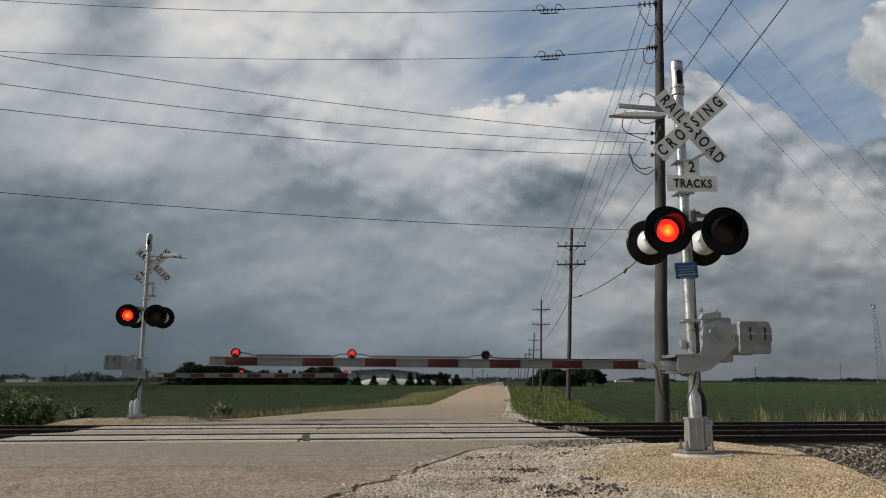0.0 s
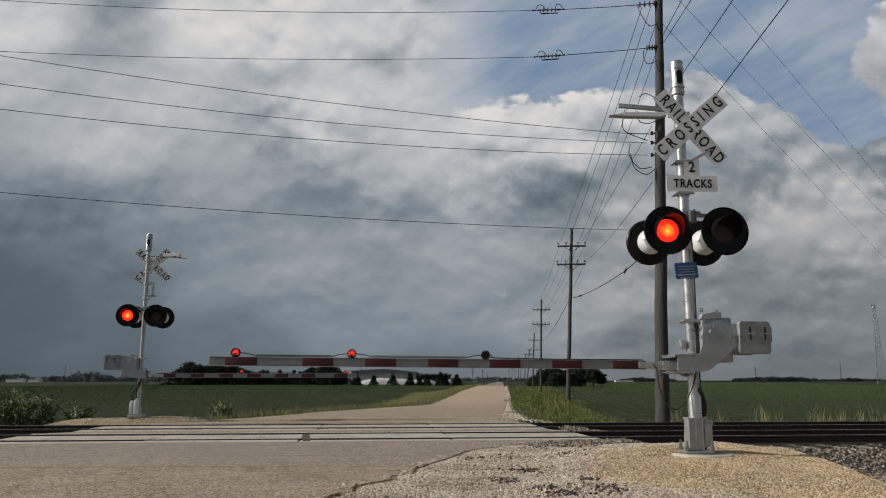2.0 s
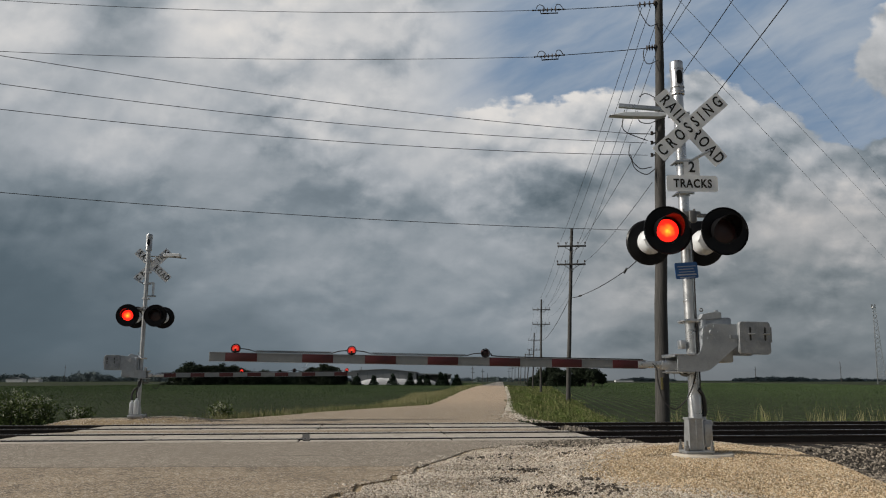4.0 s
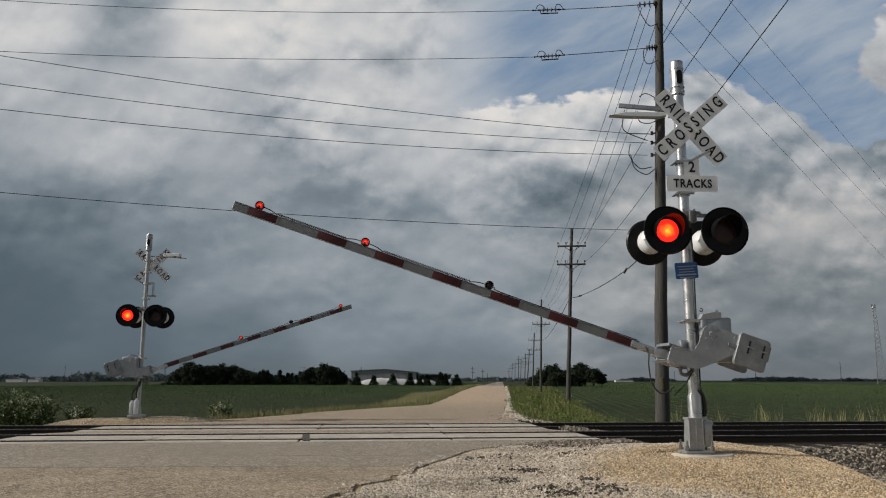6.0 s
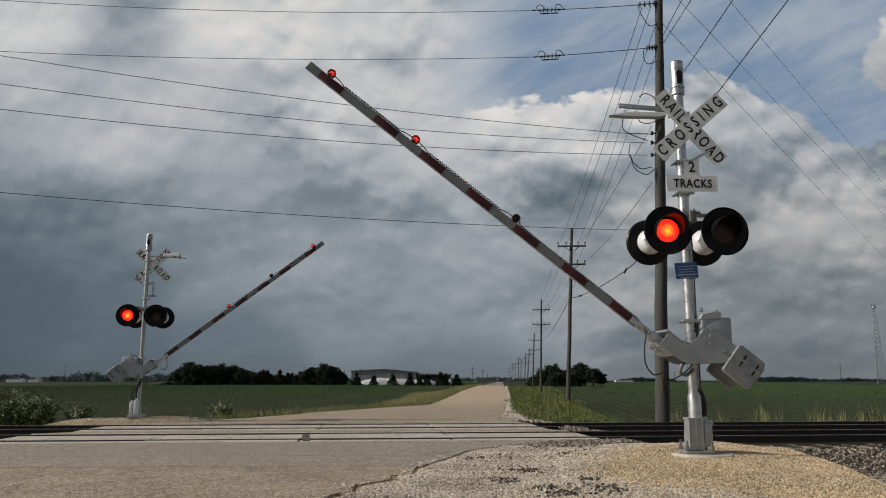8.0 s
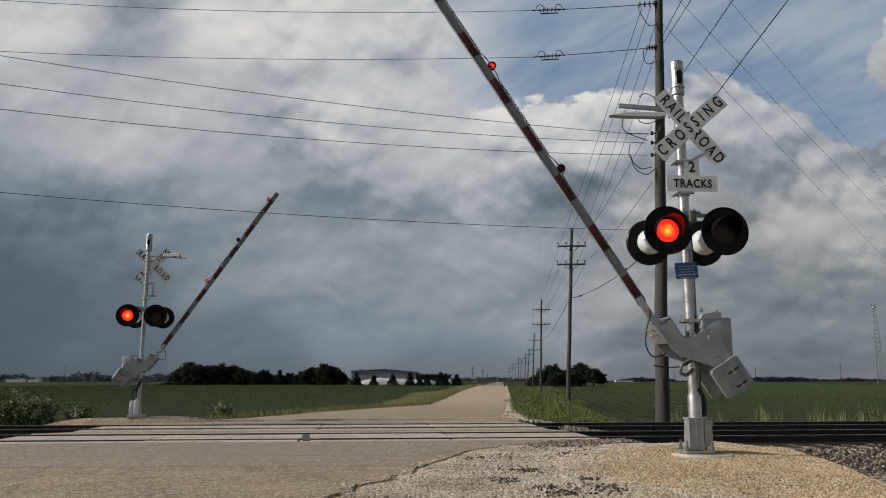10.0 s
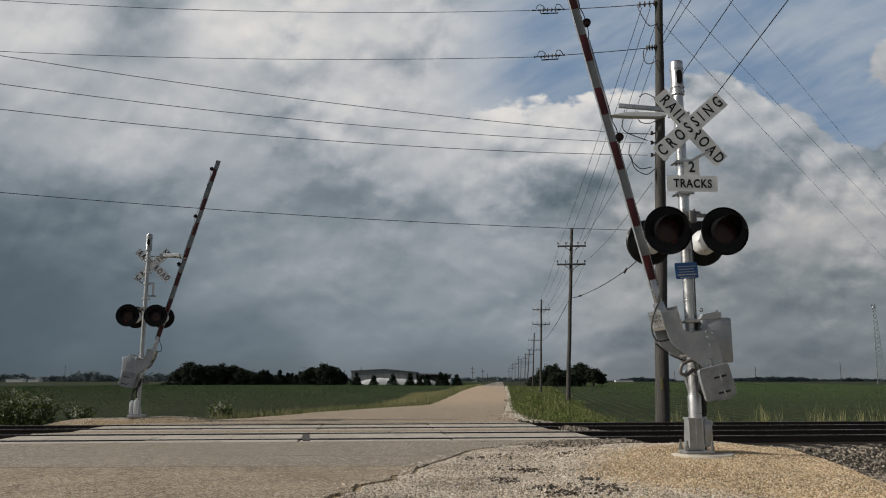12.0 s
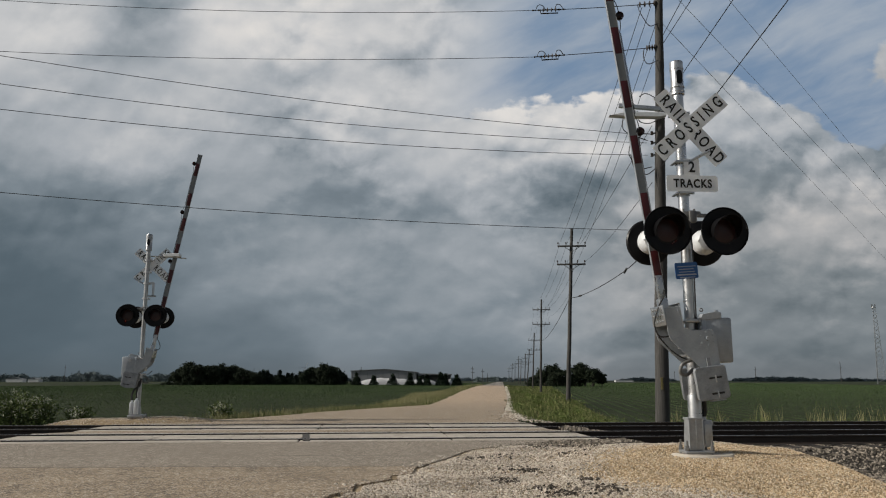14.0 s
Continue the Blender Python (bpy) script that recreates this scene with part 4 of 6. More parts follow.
STRIPES = (0.74, 1.12, 1.51, 1.885, 2.28, 2.66, 3.045, 3.42, 3.805, 4.18, 4.56, 4.93, 5.465, 5.84)


def gate_arm(parent, pivot, r_lamps, drop, length, near):
    """The turning arm with its side plates and counterweights. Its origin is the pivot; the arm points along -x."""
    bm = mesh()
    # side plates, pivot at the origin
    out = [(-0.37, -0.275), (-0.14, -0.277), (-0.085, -0.24), (-0.055, -0.15), (-0.04, 0.05), (-0.01, 0.10), (0.06, 0.125), (0.415, 0.113), (0.415, -0.135), (0.385, -0.16),
           (0.085, -0.41), (0.03, -0.45), (-0.06, -0.472), (-0.37, -0.472)]
    ob = None
    for y in (-0.21, 0.20):
        pb = mesh()
        plate(pb, out, y - 0.006, y + 0.006, 0.002)
        bolt_ring(pb, 0.07, 0.012, y - 0.004, 0.085, 6, 0.014)
        for hx, hz in ((-0.32, -0.30), (-0.32, -0.45), (0.36, 0.07), (0.36, -0.09)):
            cyl(pb, 0.011, 0.011, 0.01, pose(hx, y - 0.005, hz, 90, 0, 0), 6)
        if ob is None:
            ob = part("gate_arm", pb, M["alu"], parent, "gate arm with grey steel side plates")
            ob.location = pivot
        else:
            part("side_plate", pb, M["alu"], ob)
    # clamp that holds the arm's butt
    cb = mesh()
    span(cb, -0.41, -0.12, -0.225, 0.215, -0.274, -0.262, 0.003)
    span(cb, -0.41, -0.16, -0.225, 0.215, -0.486, -0.474, 0.003)
    span(cb, -0.41, -0.398, -0.225, 0.215, -0.30, -0.262, 0.002)
    span(cb, -0.22, -0.20, -0.2, 0.19, -0.47, -0.28)
    span(cb, -0.50, -0.24, -0.06, 0.06, -0.45, -0.34, 0.008)
    span(cb, -0.30, -0.27, -0.20, 0.19, -0.45, -0.34, 0.006)
    for x in (-0.37, -0.29, -0.21):
        for y in (-0.15, -0.05, 0.05, 0.15):
            kb = mesh()
            cyl(kb, 0.012, 0.012, 0.03, pose(x, y, -0.50), 8)
            cyl(kb, 0.018, 0.018, 0.012, pose(x, y, -0.496), 6)
            part("clamp_bolt", kb, M["galv"], ob)
    part("arm_clamp", cb, M["galv"], ob, "galvanised clamp at the butt of the arm")
    # counterweights
    back = 0.0 if near else 0.085
    for y in (-0.235, 0.225):
        wb = mesh()
        plate(wb, rounded(0.402 - back, 0.806 - back, -0.25, 0.152, 0.045), y - 0.03, y + 0.03, 0.008)
        span(wb, 0.806 - back, 0.825 - back, y - 0.02, y + 0.02, -0.10, 0.09)
        span(wb, 0.30, 0.42, y - 0.012, y + 0.012, -0.06, -0.02)
        w = part("counterweight", wb, M["weight"], ob, "grey steel counterweight with slots")
        for sx in (0.545 - back, 0.733 - back):
            for sz in (0.045, -0.045):
                sb = mesh()
                plate(sb, rounded(sx - 0.012, sx + 0.012, sz - 0.037, sz + 0.037, 0.011), y - 0.0325, y + 0.0325)
                part("slot", sb, M["rubber"], ob)
        for sx in (0.545 - back, 0.733 - back):
            nb = mesh()
            span(nb, sx - 0.03, sx + 0.055, y - 0.046, y - 0.03, -0.006, 0.007, 0.004)
            part("adjusting_bolt", nb, M["galv"], ob)
    # the arm itself: a slim hollow beam, thinner towards its tip
    ab = mesh()
    box(ab, (0.40, 0.07, 0.085), pose(-0.60, 0, drop), 0.01)
    half = 0.049 if near else 0.053
    a = plate(mesh(), [(-0.70, drop - half), (-0.70, drop + half), (-length, drop + half), (-length, drop - half)], -0.019, 0.019, 0.004)
    part("beam", ab, M["galv"], ob, "galvanised butt of the arm")
    part("beam", a, M["arm_white"], ob, "white reflective arm beam")
    for x0, x1 in zip(STRIPES[::2], STRIPES[1::2]):
        s = mesh()
        span(s, -x1, -x0, -0.0215, 0.0215, drop - half - 0.0005, drop + half + 0.0005, 0.002)
        part("stripe", s, M["arm_red"], ob, "dark red reflective stripe")
    # bright edge trims
    tb = mesh()
    span(tb, -length, -0.7, -0.023, 0.023, drop + half + 0.001, drop + half + 0.0065)
    span(tb, -length, -0.7, -0.023, 0.023, drop - half - 0.0065, drop - half - 0.001)
    part("edge_trim", tb, M["alu"], ob)
    # lamp cable lying on the beam, coiled between the lamps
    c = mesh()
    top = drop + half + 0.014
    tube(c, curve([(-0.74, 0, top), (-0.9, 0, top), (-r_lamps[0] + 0.25, 0, top + 0.003), (-r_lamps[0] + 0.06, 0, top + 0.035)], 10), 0.007, 6)
    for ra, rb in zip(r_lamps, r_lamps[1:]):
        xs = np.linspace(-ra - 0.25, -rb + 0.25, 180)
        tube(c, [(x, 0.010 * math.cos(k * 1.25), top + 0.009 + 0.012 * math.sin(k * 1.25)) for k, x in enumerate(xs)], 0.0065, 5)
        tube(c, curve([(-ra - 0.04, 0, top + 0.04), (-ra - 0.15, 0, top + 0.03), (-ra - 0.25, 0, top)], 6), 0.006, 6)
        tube(c, curve([(-rb + 0.04, 0, top + 0.04), (-rb + 0.15, 0, top + 0.03), (-rb + 0.25, 0, top)], 6), 0.006, 6)
    part("lamp_cable", c, M["rubber"], ob, "black coiled cable")
    units = []
    for r in r_lamps:
        z = drop + half + 0.042
        lb = mesh()
        span(lb, -r - 0.035, -r + 0.035, -0.028, 0.028, z - 0.036, z - 0.015, 0.004)
        cyl(lb, 0.02, 0.03, 0.03, pose(-r, 0, z - 0.02), 12)
        for f in (1, -1):
            lathe(lb, [(0.046, 0.0), (0.056, 0.004), (0.056, 0.022), (0.050, 0.026), (0.046, 0.0)], pose(-r, 0, z + 0.012) @ pose(0, 0, 0, 90 * f, 0, 0), 20)
        lathe(lb, [(0.0465, -0.014), (0.057, -0.014), (0.057, 0.014), (0.0465, 0.014), (0.0465, -0.014)], pose(-r, 0, z + 0.012, 90, 0, 0), 20)
        part("arm_lamp", lb, M["black"], ob, "small round lamp on the gate arm")
        u = mesh()
        lathe(u, [(0, 0.026), (0.022, 0.022), (0.038, 0.010), (0.044, 0.001), (0.044, 0.0)], pose(0, 0, 0, 90, 0, 0), 20)
        k = len(u.faces)
        lathe(u, [(0.044, -0.001), (0.038, -0.010), (0.022, -0.022), (0, -0.026)], pose(0, 0, 0, 90, 0, 0), 20)
        u.faces.ensure_lookup_table()
        for i, f in enumerate(u.faces):
            f.material_index = 0 if i < k else 1
        lu = part("lens", u, [M["glow_small"], M["lens_off"]], ob, "small red lens")
        lu.location = (-r, 0, z + 0.012)
        units.append(lu)
    return ob, units


def shifted(bm, z):
    bm.transform(Matrix.Translation((0, 0, z)))
    return bm


def crossing_signal(m, label, near, pivot, r_lamps, drop, length):
    s = thing("crossing_signal", m, label, "railroad signal", "railroad crossing signals")
    # mast with its wider top
    b = mesh()
    lathe(b, [(0.0, 0.02), (0.084, 0.02), (0.083, 0.665), (0.079, 0.685), (0.069, 0.69), (0.068, 4.64), (0.0, 4.64)] if near else [(0.0, 0.02), (0.057, 0.02), (0.055, 4.64), (0.0, 4.64)], Matrix(), 32)
    # seams and band clamps along the pipe
    for z in ((0.69, 1.0, 1.86, 2.52) if near else (2.2, 2.42)):
        r = 0.069 if near else 0.0565
        lathe(b, [(r, z - 0.012), (r + 0.005, z - 0.01), (r + 0.005, z + 0.01), (r, z + 0.012)], Matrix(), 24)
    part("mast", b, M["galv"] if near else M["cast"], s, "galvanised steel pipe mast")
    b = mesh()
    lathe(b, [(0.0765, 4.60), (0.088, 4.61), (0.088, 4.66), (0.082, 4.67), (0.086, 5.02), (0.086, 5.06), (0.08, 5.072), (0.0, 5.075)], Matrix(), 32)
    for z in (4.64, 4.70, 4.955):
        lathe(b, [(0.088, z), (0.092, z + 0.004), (0.092, z + 0.018), (0.086, z + 0.022)], Matrix(), 32)
    part("bell", b, M["galv"] if near else M["cast"], s, "galvanised electronic bell at the mast head")
    b = mesh()
    plate(b, rounded(-0.038, 0.038, 4.74, 4.93, 0.036, 6), *((-0.089, -0.07) if near else (0.07, 0.089)))
    part("bell_mouth", b, M["black"], s)
    # base casting with a junction box and anchor bolts
    b = mesh()
    a = [(-0.105, 0.06), (-0.088, 0.40), (-0.086, 0.45), (0.086, 0.45), (0.088, 0.40), (0.105, 0.06)]
    plate(b, a, -0.13, 0.03, 0.012)
    span(b, -0.155, 0.20, -0.18, 0.08, 0.03, 0.062, 0.006)
    for x in (-0.085, 0.0, 0.085):
        span(b, x - 0.006, x + 0.006, -0.138, -0.12, 0.06, 0.44, 0.002)
    span(b, -0.098, 0.098, -0.137, 0.037, 0.425, 0.452, 0.004)
    if near:
        b.transform(Matrix.Translation((-0.052, 0, 0)))
        part("base_casting", shifted(b, -0.04), M["cast"], s, "cast aluminium mast base")
    else:
        b.free()
        b = mesh()
        span(b, -0.16, 0.16, -0.16, 0.16, 0.0, 0.03, 0.005)
        cyl(b, 0.095, 0.07, 0.30, pose(0, 0, 0.0), 20)
        part("mast_foot", b, M["cast"], s, "flanged mast foot")
    b = mesh()
    if near:
        span(b, 0.040, 0.165, -0.11, 0.04, 0.10, 0.42, 0.015)
        span(b, 0.052, 0.153, -0.125, -0.10, 0.14, 0.39, 0.008)
        cyl(b, 0.035, 0.03, 0.05, pose(0.105, 0, 0.41), 12)
        for z in (0.14, 0.38):
            span(b, 0.150, 0.172, -0.118, -0.09, z - 0.02, z + 0.02, 0.004)
        part("junction_box", shifted(b, -0.04), M["cast"], s)
    else:
        span(b, -0.04, 0.07, 0.12, 0.28, 0.09, 0.47, 0.02)
        cyl(b, 0.03, 0.025, 0.06, pose(0.015, 0.2, 0.46), 10)
        part("junction_box", b, M["white_paint"], s, "white junction box")
        b = mesh()
        span(b, 0.082, 0.18, 0.12, 0.27, 0.09, 0.42, 0.02)
        cyl(b, 0.03, 0.025, 0.06, pose(0.13, 0.2, 0.41), 10)
        part("junction_box", b, M["white_paint"], s, "white junction box")
        b = mesh()
        span(b, -0.20, 0.21, -0.16, 0.30, 0.0, 0.09, 0.02)
        part("base_plate", b, M["cast"], s)
    for x in (-0.185, 0.125):
        for y in (-0.155, 0.055):
            b = mesh()
            cyl(b, 0.013, 0.013, 0.16, pose(x, y, 0.02), 8)
            cyl(b, 0.028, 0.028, 0.03, pose(x, y, 0.062), 6)
            cyl(b, 0.022, 0.022, 0.025, pose(x, y, 0.095), 6)
            part("anchor_bolt", shifted(b, -0.04), M["alu_dark"], s)
    b = mesh()
    if near:
        tube(b, curve([(0.108, 0.0, 0.42), (0.118, -0.01, 0.50), (0.112, -0.02, 0.60), (0.085, -0.03, 0.69), (0.03, -0.06, 0.755)], 8), 0.028, 10)
    else:
        tube(b, curve([(0.13, 0.2, 0.46), (0.15, 0.19, 0.60), (0.10, 0.16, 0.74), (-0.02, 0.12, 0.86), (-0.05, 0.10, 1.05)], 8), 0.026, 8)
        tube(b, curve([(0.015, 0.2, 0.51), (0.03, 0.18, 0.66), (0.02, 0.12, 0.80), (0.0, 0.08, 0.98)], 8), 0.022, 8)
    part("conduit", b, M["rubber"], s, "black flexible conduit")
    if near:
        # thin lead clipped to the mast
        b = mesh()
        tube(b, curve([(0.05, -0.075, 0.72), (0.06, -0.062, 1.0), (0.055, -0.062, 1.7), (0.06, -0.06, 2.3), (0.05, -0.06, 2.75)], 8), 0.009, 6)
        part("mast_lead", b, M["rubber"], s)
    # cable to the arm: one piece hangs from the arm, the other from the mast
    cable = []
    tight = 1.0 if near else 0.55
    for at, loop in ((Vector((-0.54, -0.03, 1.08)), [(0, 0, 0), (0.05, -0.04, -0.08), (0.06, -0.06, -0.26), (0.12, -0.07, -0.47), (0.25, -0.08, -0.57), (0.40, -0.08, -0.46)]),
                     (Vector((-0.03, -0.10, 1.12)), [(-0.11, -0.01, -0.5), (-0.01, 0, -0.3), (0.03, 0, -0.12), (0, 0, 0)])):
        b = mesh()
        tube(b, [p * tight for p in curve(loop, 8)], 0.009, 6)
        c = part("arm_cable", b, M["rubber"], s, "thin black cable looped to the arm")
        c.location = at
        cable.append(c)
    b = mesh()
    tube(b, curve([(-0.04, -0.1, 1.12), (-0.17, -0.11, 1.06), (-0.20, -0.1, 0.96), (-0.12, -0.09, 0.93), (-0.03, -0.09, 1.0)], 8), 0.022, 8)
    part("hose", b, M["alu_dark"], s)
    # signs
    y = -0.10
    both = (1,) if near else (-1,)
    if near:
        crossbuck_blade(s, "RAIL ROAD", 4.125, -48.8, y - 0.006, both)
        crossbuck_blade(s, "CROSSING", 4.14, 41.0, y - 0.016, both)
    else:
        crossbuck_blade(s, "RAIL ROAD", 4.21, 42.0, y - 0.006, both, -0.12)
        crossbuck_blade(s, "CROSSING", 4.21, -45.0, y - 0.016, both, -0.12)
    b = mesh()
    plate(b, rounded(-0.015, 0.195, 3.45, 3.70, 0.02), y - 0.004, y)
    plate(b, rounded(-0.255, 0.425, 3.262, 3.475, 0.03), y - 0.010, y - 0.005)
    if near:
        sign = part("track_sign", b, M["white"], s, "white sign with black lettering", smooth=False)
        letters("2", 0.20, pose(0.09, y - 0.0065, 3.585), M["letters"], sign, 0.9, 1.0, 0.004)
        letters("TRACKS", 0.155, pose(0.09, y - 0.0125, 3.365), M["letters"], sign, 0.8, 1.16, 0.005)
    else:
        b.free()
        b = mesh()
        span(b, -0.20, -0.19, -0.12, 0.16, 3.32, 3.70)
        span(b, -0.20, -0.05, -0.02, 0.0, 3.30, 3.33)
        span(b, -0.20, -0.05, -0.02, 0.0, 3.68, 3.71)
        span(b, -0.27, -0.06, -0.03, -0.02, 3.30, 3.345)
        part("side_sign", b, M["cast"], s, "sign mounted edge-on to the road", smooth=False)
    for z in (4.33, 3.99, 3.67, 3.25, 2.96):
        b = mesh()
        lathe(b, [(0.078, z - 0.02), (0.086, z - 0.02), (0.086, z + 0.02), (0.078, z + 0.02)], Matrix(), 24)
        span(b, -0.11, 0.11, -0.105, -0.07, z - 0.016, z + 0.016, 0.004)
        span(b, -0.12, -0.08, -0.09, 0.09, z - 0.012, z + 0.012, 0.004)
        part("sign_bracket", b, M["galv"], s)
    b = mesh()
    tube(b, [(0.1, -0.09, 3.68), (0.36, -0.1, 3.83)], 0.02, 8)
    part("sign_strut", b, M["galv"], s)
    # lamps on a cross pipe
    b = mesh()
    cyl(b, 0.026, 0.026, 0.80, pose(-0.40, -0.03, 2.965, 0, 90, 0), 14)
    box(b, (0.15, 0.20, 0.10), pose(0.02, -0.02, 2.955), 0.025)
    box(b, (0.10, 0.08, 0.16), pose(0.06, -0.11, 2.93), 0.02)
    cyl(b, 0.045, 0.04, 0.06, pose(0.10, -0.10, 2.965, 0, 90, 0), 12)
    for x in (-0.05, 0.09):
        cyl(b, 0.013, 0.013, 0.05, pose(x, -0.10, 2.985), 6)
    for x in (-0.37, 0.37):
        tube(b, curve([(x, -0.03, 2.965), (x, -0.10, 2.92), (x if near else x - 0.075, -0.17, 2.80)], 6), 0.026, 10)
        tube(b, curve([(x, -0.03, 2.965), (x, 0.10, 2.90), (x, 0.17, 2.77)], 6), 0.026, 10)
    part("lamp_crossarm", b, M["alu_dark"], s, "grey pipe crossarm that carries the lamps")
    lamps = []
    # the far signal's lamps of the other side stand a little aside
    dx, dz = (0.0, 0.0) if near else (-0.075, 0.05)
    rear = 2.67 if near else 2.75
    for x in (-0.365, 0.365):
        lf = signal_lamp(s, x + dx, -0.33, 2.70 + dz, 1)
        lb = signal_lamp(s, x, 0.33, rear, -1)
        lamps.append((lf, lb))
    units = []
    for i, x in enumerate((-0.365, 0.365)):
        for side, sy, z in ((0, -0.325, 2.70 + dz), (1, 0.325, rear)):
            u = lens_unit(lamps[i][side], 0.1645, x + (dx if side == 0 else 0.0), z, sy, M["glow"], M["lens_off"])
            u.rotation_euler = (0, 0, 0 if side == 0 else math.pi)
            units.append((i, side, u))
    # blue notice
    b = mesh()
    plate(b, rounded(-0.15, 0.145, 2.13, 2.335, 0.02), -0.114, -0.108)
    span(b, -0.03, 0.03, -0.108, -0.06, 2.2, 2.26)
    tip = pose(-0.055, 0, 2.23) @ Matrix.Rotation(radians(-4), 4, "Y") @ pose(0, 0, -2.23)
    b.transform(tip)
    if near:
        blue = part("notice", b, M["blue"], s, "small blue notice with white lines", smooth=False)
        for k, (x0, x1) in enumerate(((-0.19, 0.05), (-0.17, 0.02), (-0.17, 0.03), (-0.2, 0.05), (-0.17, 0.03))):
            z = 2.315 - 0.035 * k - 0.03
            t = mesh()
            span(t, x0 + 0.07, x1 + 0.07, -0.1165, -0.1145, z - (0.004 if k != 3 else 0.008), z + (0.004 if k != 3 else 0.008))
            t.transform(tip)
            part("text_bar", t, M["notice_ink"], blue)
    else:
        b.free()
    # gate mechanism on the mast
    b = mesh()
    span(b, 0.10, 0.475, -0.15, 0.14, 1.08, 1.64, 0.03)
    span(b, 0.08, 0.14, -0.16, 0.15, 1.10, 1.62, 0.012)
    plate(b, [(0.06, 1.62), (0.10, 1.68), (0.28, 1.715), (0.34, 1.70), (0.34, 1.63), (0.1, 1.60)], -0.165, -0.02, 0.006)
    box(b, (0.05, 0.03, 0.03), pose(0.3, -0.1, 1.715), 0.006)
    for z in (1.15, 1.27, 1.39, 1.51):
        span(b, 0.06, 0.1, -0.15, -0.13, z - 0.02, z + 0.02, 0.004)
    part("gate_mechanism", b, M["alu"], s, "grey cast gate mechanism box")
    b = mesh()
    lathe(b, [(0.018, 0.008), (0.026, 0.0), (0.018, -0.008), (0.012, 0.0), (0.018, 0.008)], pose(0.11, -0.1, 1.735, 90, 0, 0), 16)
    part("lifting_eye", b, M["alu_dark"], s)
    for z in (1.60, 1.17):
        b = mesh()
        span(b, -0.11, 0.12, -0.12, -0.085, z - 0.022, z + 0.022, 0.006)
        span(b, -0.11, 0.12, 0.085, 0.12, z - 0.022, z + 0.022, 0.006)
        for x in (-0.1, 0.07):
            cyl(b, 0.012, 0.012, 0.28, pose(x, 0.14, z, 90, 0, 0), 8)
            cyl(b, 0.022, 0.022, 0.02, pose(x, -0.118, z, 90, 0, 0), 6)
        part("mounting_clamp", b, M["galv"], s)
    b = mesh()
    span(b, -0.16, -0.09, -0.06, 0.06, 1.25, 1.36, 0.01)
    part("limit_switch", b, M["galv"], s)
    b = mesh()
    cyl(b, 0.045, 0.045, 0.38, pose(pivot[0] + 0.07, 0.19, pivot[2] + 0.012, 90, 0, 0), 18)
    part("pivot_shaft", b, M["galv"], s)
    arm, arm_units = gate_arm(s, pivot, r_lamps, drop, length, near)
    return s, arm, units, arm_units, cable


# the mast nearer the camera, and the one across the tracks turned the other way
NEAR = pose(3.13, 9.66, 0.205, 0, 0, 4.5)
FAR = pose(-8.31, 21.2, 0.065, 0, 0, 189.3)


def inside(m, p):
    return tuple(m.inverted() @ Vector(p))


near_signal, near_arm, near_units, near_arm_units, near_cable = crossing_signal(
    NEAR, "galvanised railroad crossing signal with gate arm on gravel", True,
    inside(NEAR, (3.226, 9.655, 1.642)), (2.709, 4.342, 5.726), -0.392, 6.03)
far_signal, far_arm, far_units, far_arm_units, far_cable = crossing_signal(
    FAR, "railroad crossing signal with gate arm across the tracks", False,
    inside(FAR, (-8.515, 21.23, 1.598)), (2.89, 4.344, 5.823), -0.40, 6.12)


# ---- utility poles ----
def utility_pole(foot, top, r0, r1, arms, label, spools=True, extra=None):
    """A tapered timber pole; arms: (height, half width, drop of the braces)."""
    foot, top = Vector(foot), Vector(top)
    p = thing("utility_pole", Matrix.Translation(foot), label, "utility pole", "utility poles along the road")
    axis = top - foot
    bm = mesh()
    tube(bm, [axis * (k / 12) + Vector((0.012 * math.sin(k * 1.7), 0.012 * math.cos(k * 2.3), 0)) * (0 < k < 12) - Vector((0, 0, 0.3 * (k == 0))) for k in range(13)], r0, 16, r1)
    part("shaft", bm, M["timber_pole"], p, "weathered grey-brown timber shaft")
    turn = Matrix.Rotation(-0.078, 4, "Z")
    for z, half, brace in arms:
        c = axis * (z / axis.z)
        bm = mesh()
        box(bm, (2 * half, 0.10, 0.12), Matrix.Translation(c + Vector((0, -r1 - 0.05, 0))) @ turn, 0.01)
        part("crossarm", bm, M["timber_pole"], p)
        if brace:
            for s in (-1, 1):
                b = mesh()
                tube(b, [c + Vector((s * half * 0.55, -r1 - 0.07, -0.04)), c + Vector((0, -r1 - 0.03, -brace))], 0.022, 6)
                part("brace", b, M["alu_dark"], p)
        for x in ((-half * 0.95, -half * 0.4, half * 0.45, half * 0.95) if spools else ()):
            b = mesh()
            lathe(b, [(0.018, 0), (0.018, 0.12), (0.06, 0.13), (0.045, 0.17), (0.06, 0.19), (0.04, 0.24), (0.0, 0.26)], Matrix.Translation(c + turn @ Vector((x, -r1 - 0.05, 0.05))), 10)
            part("insulator", b, M["porcelain"], p)
    return p


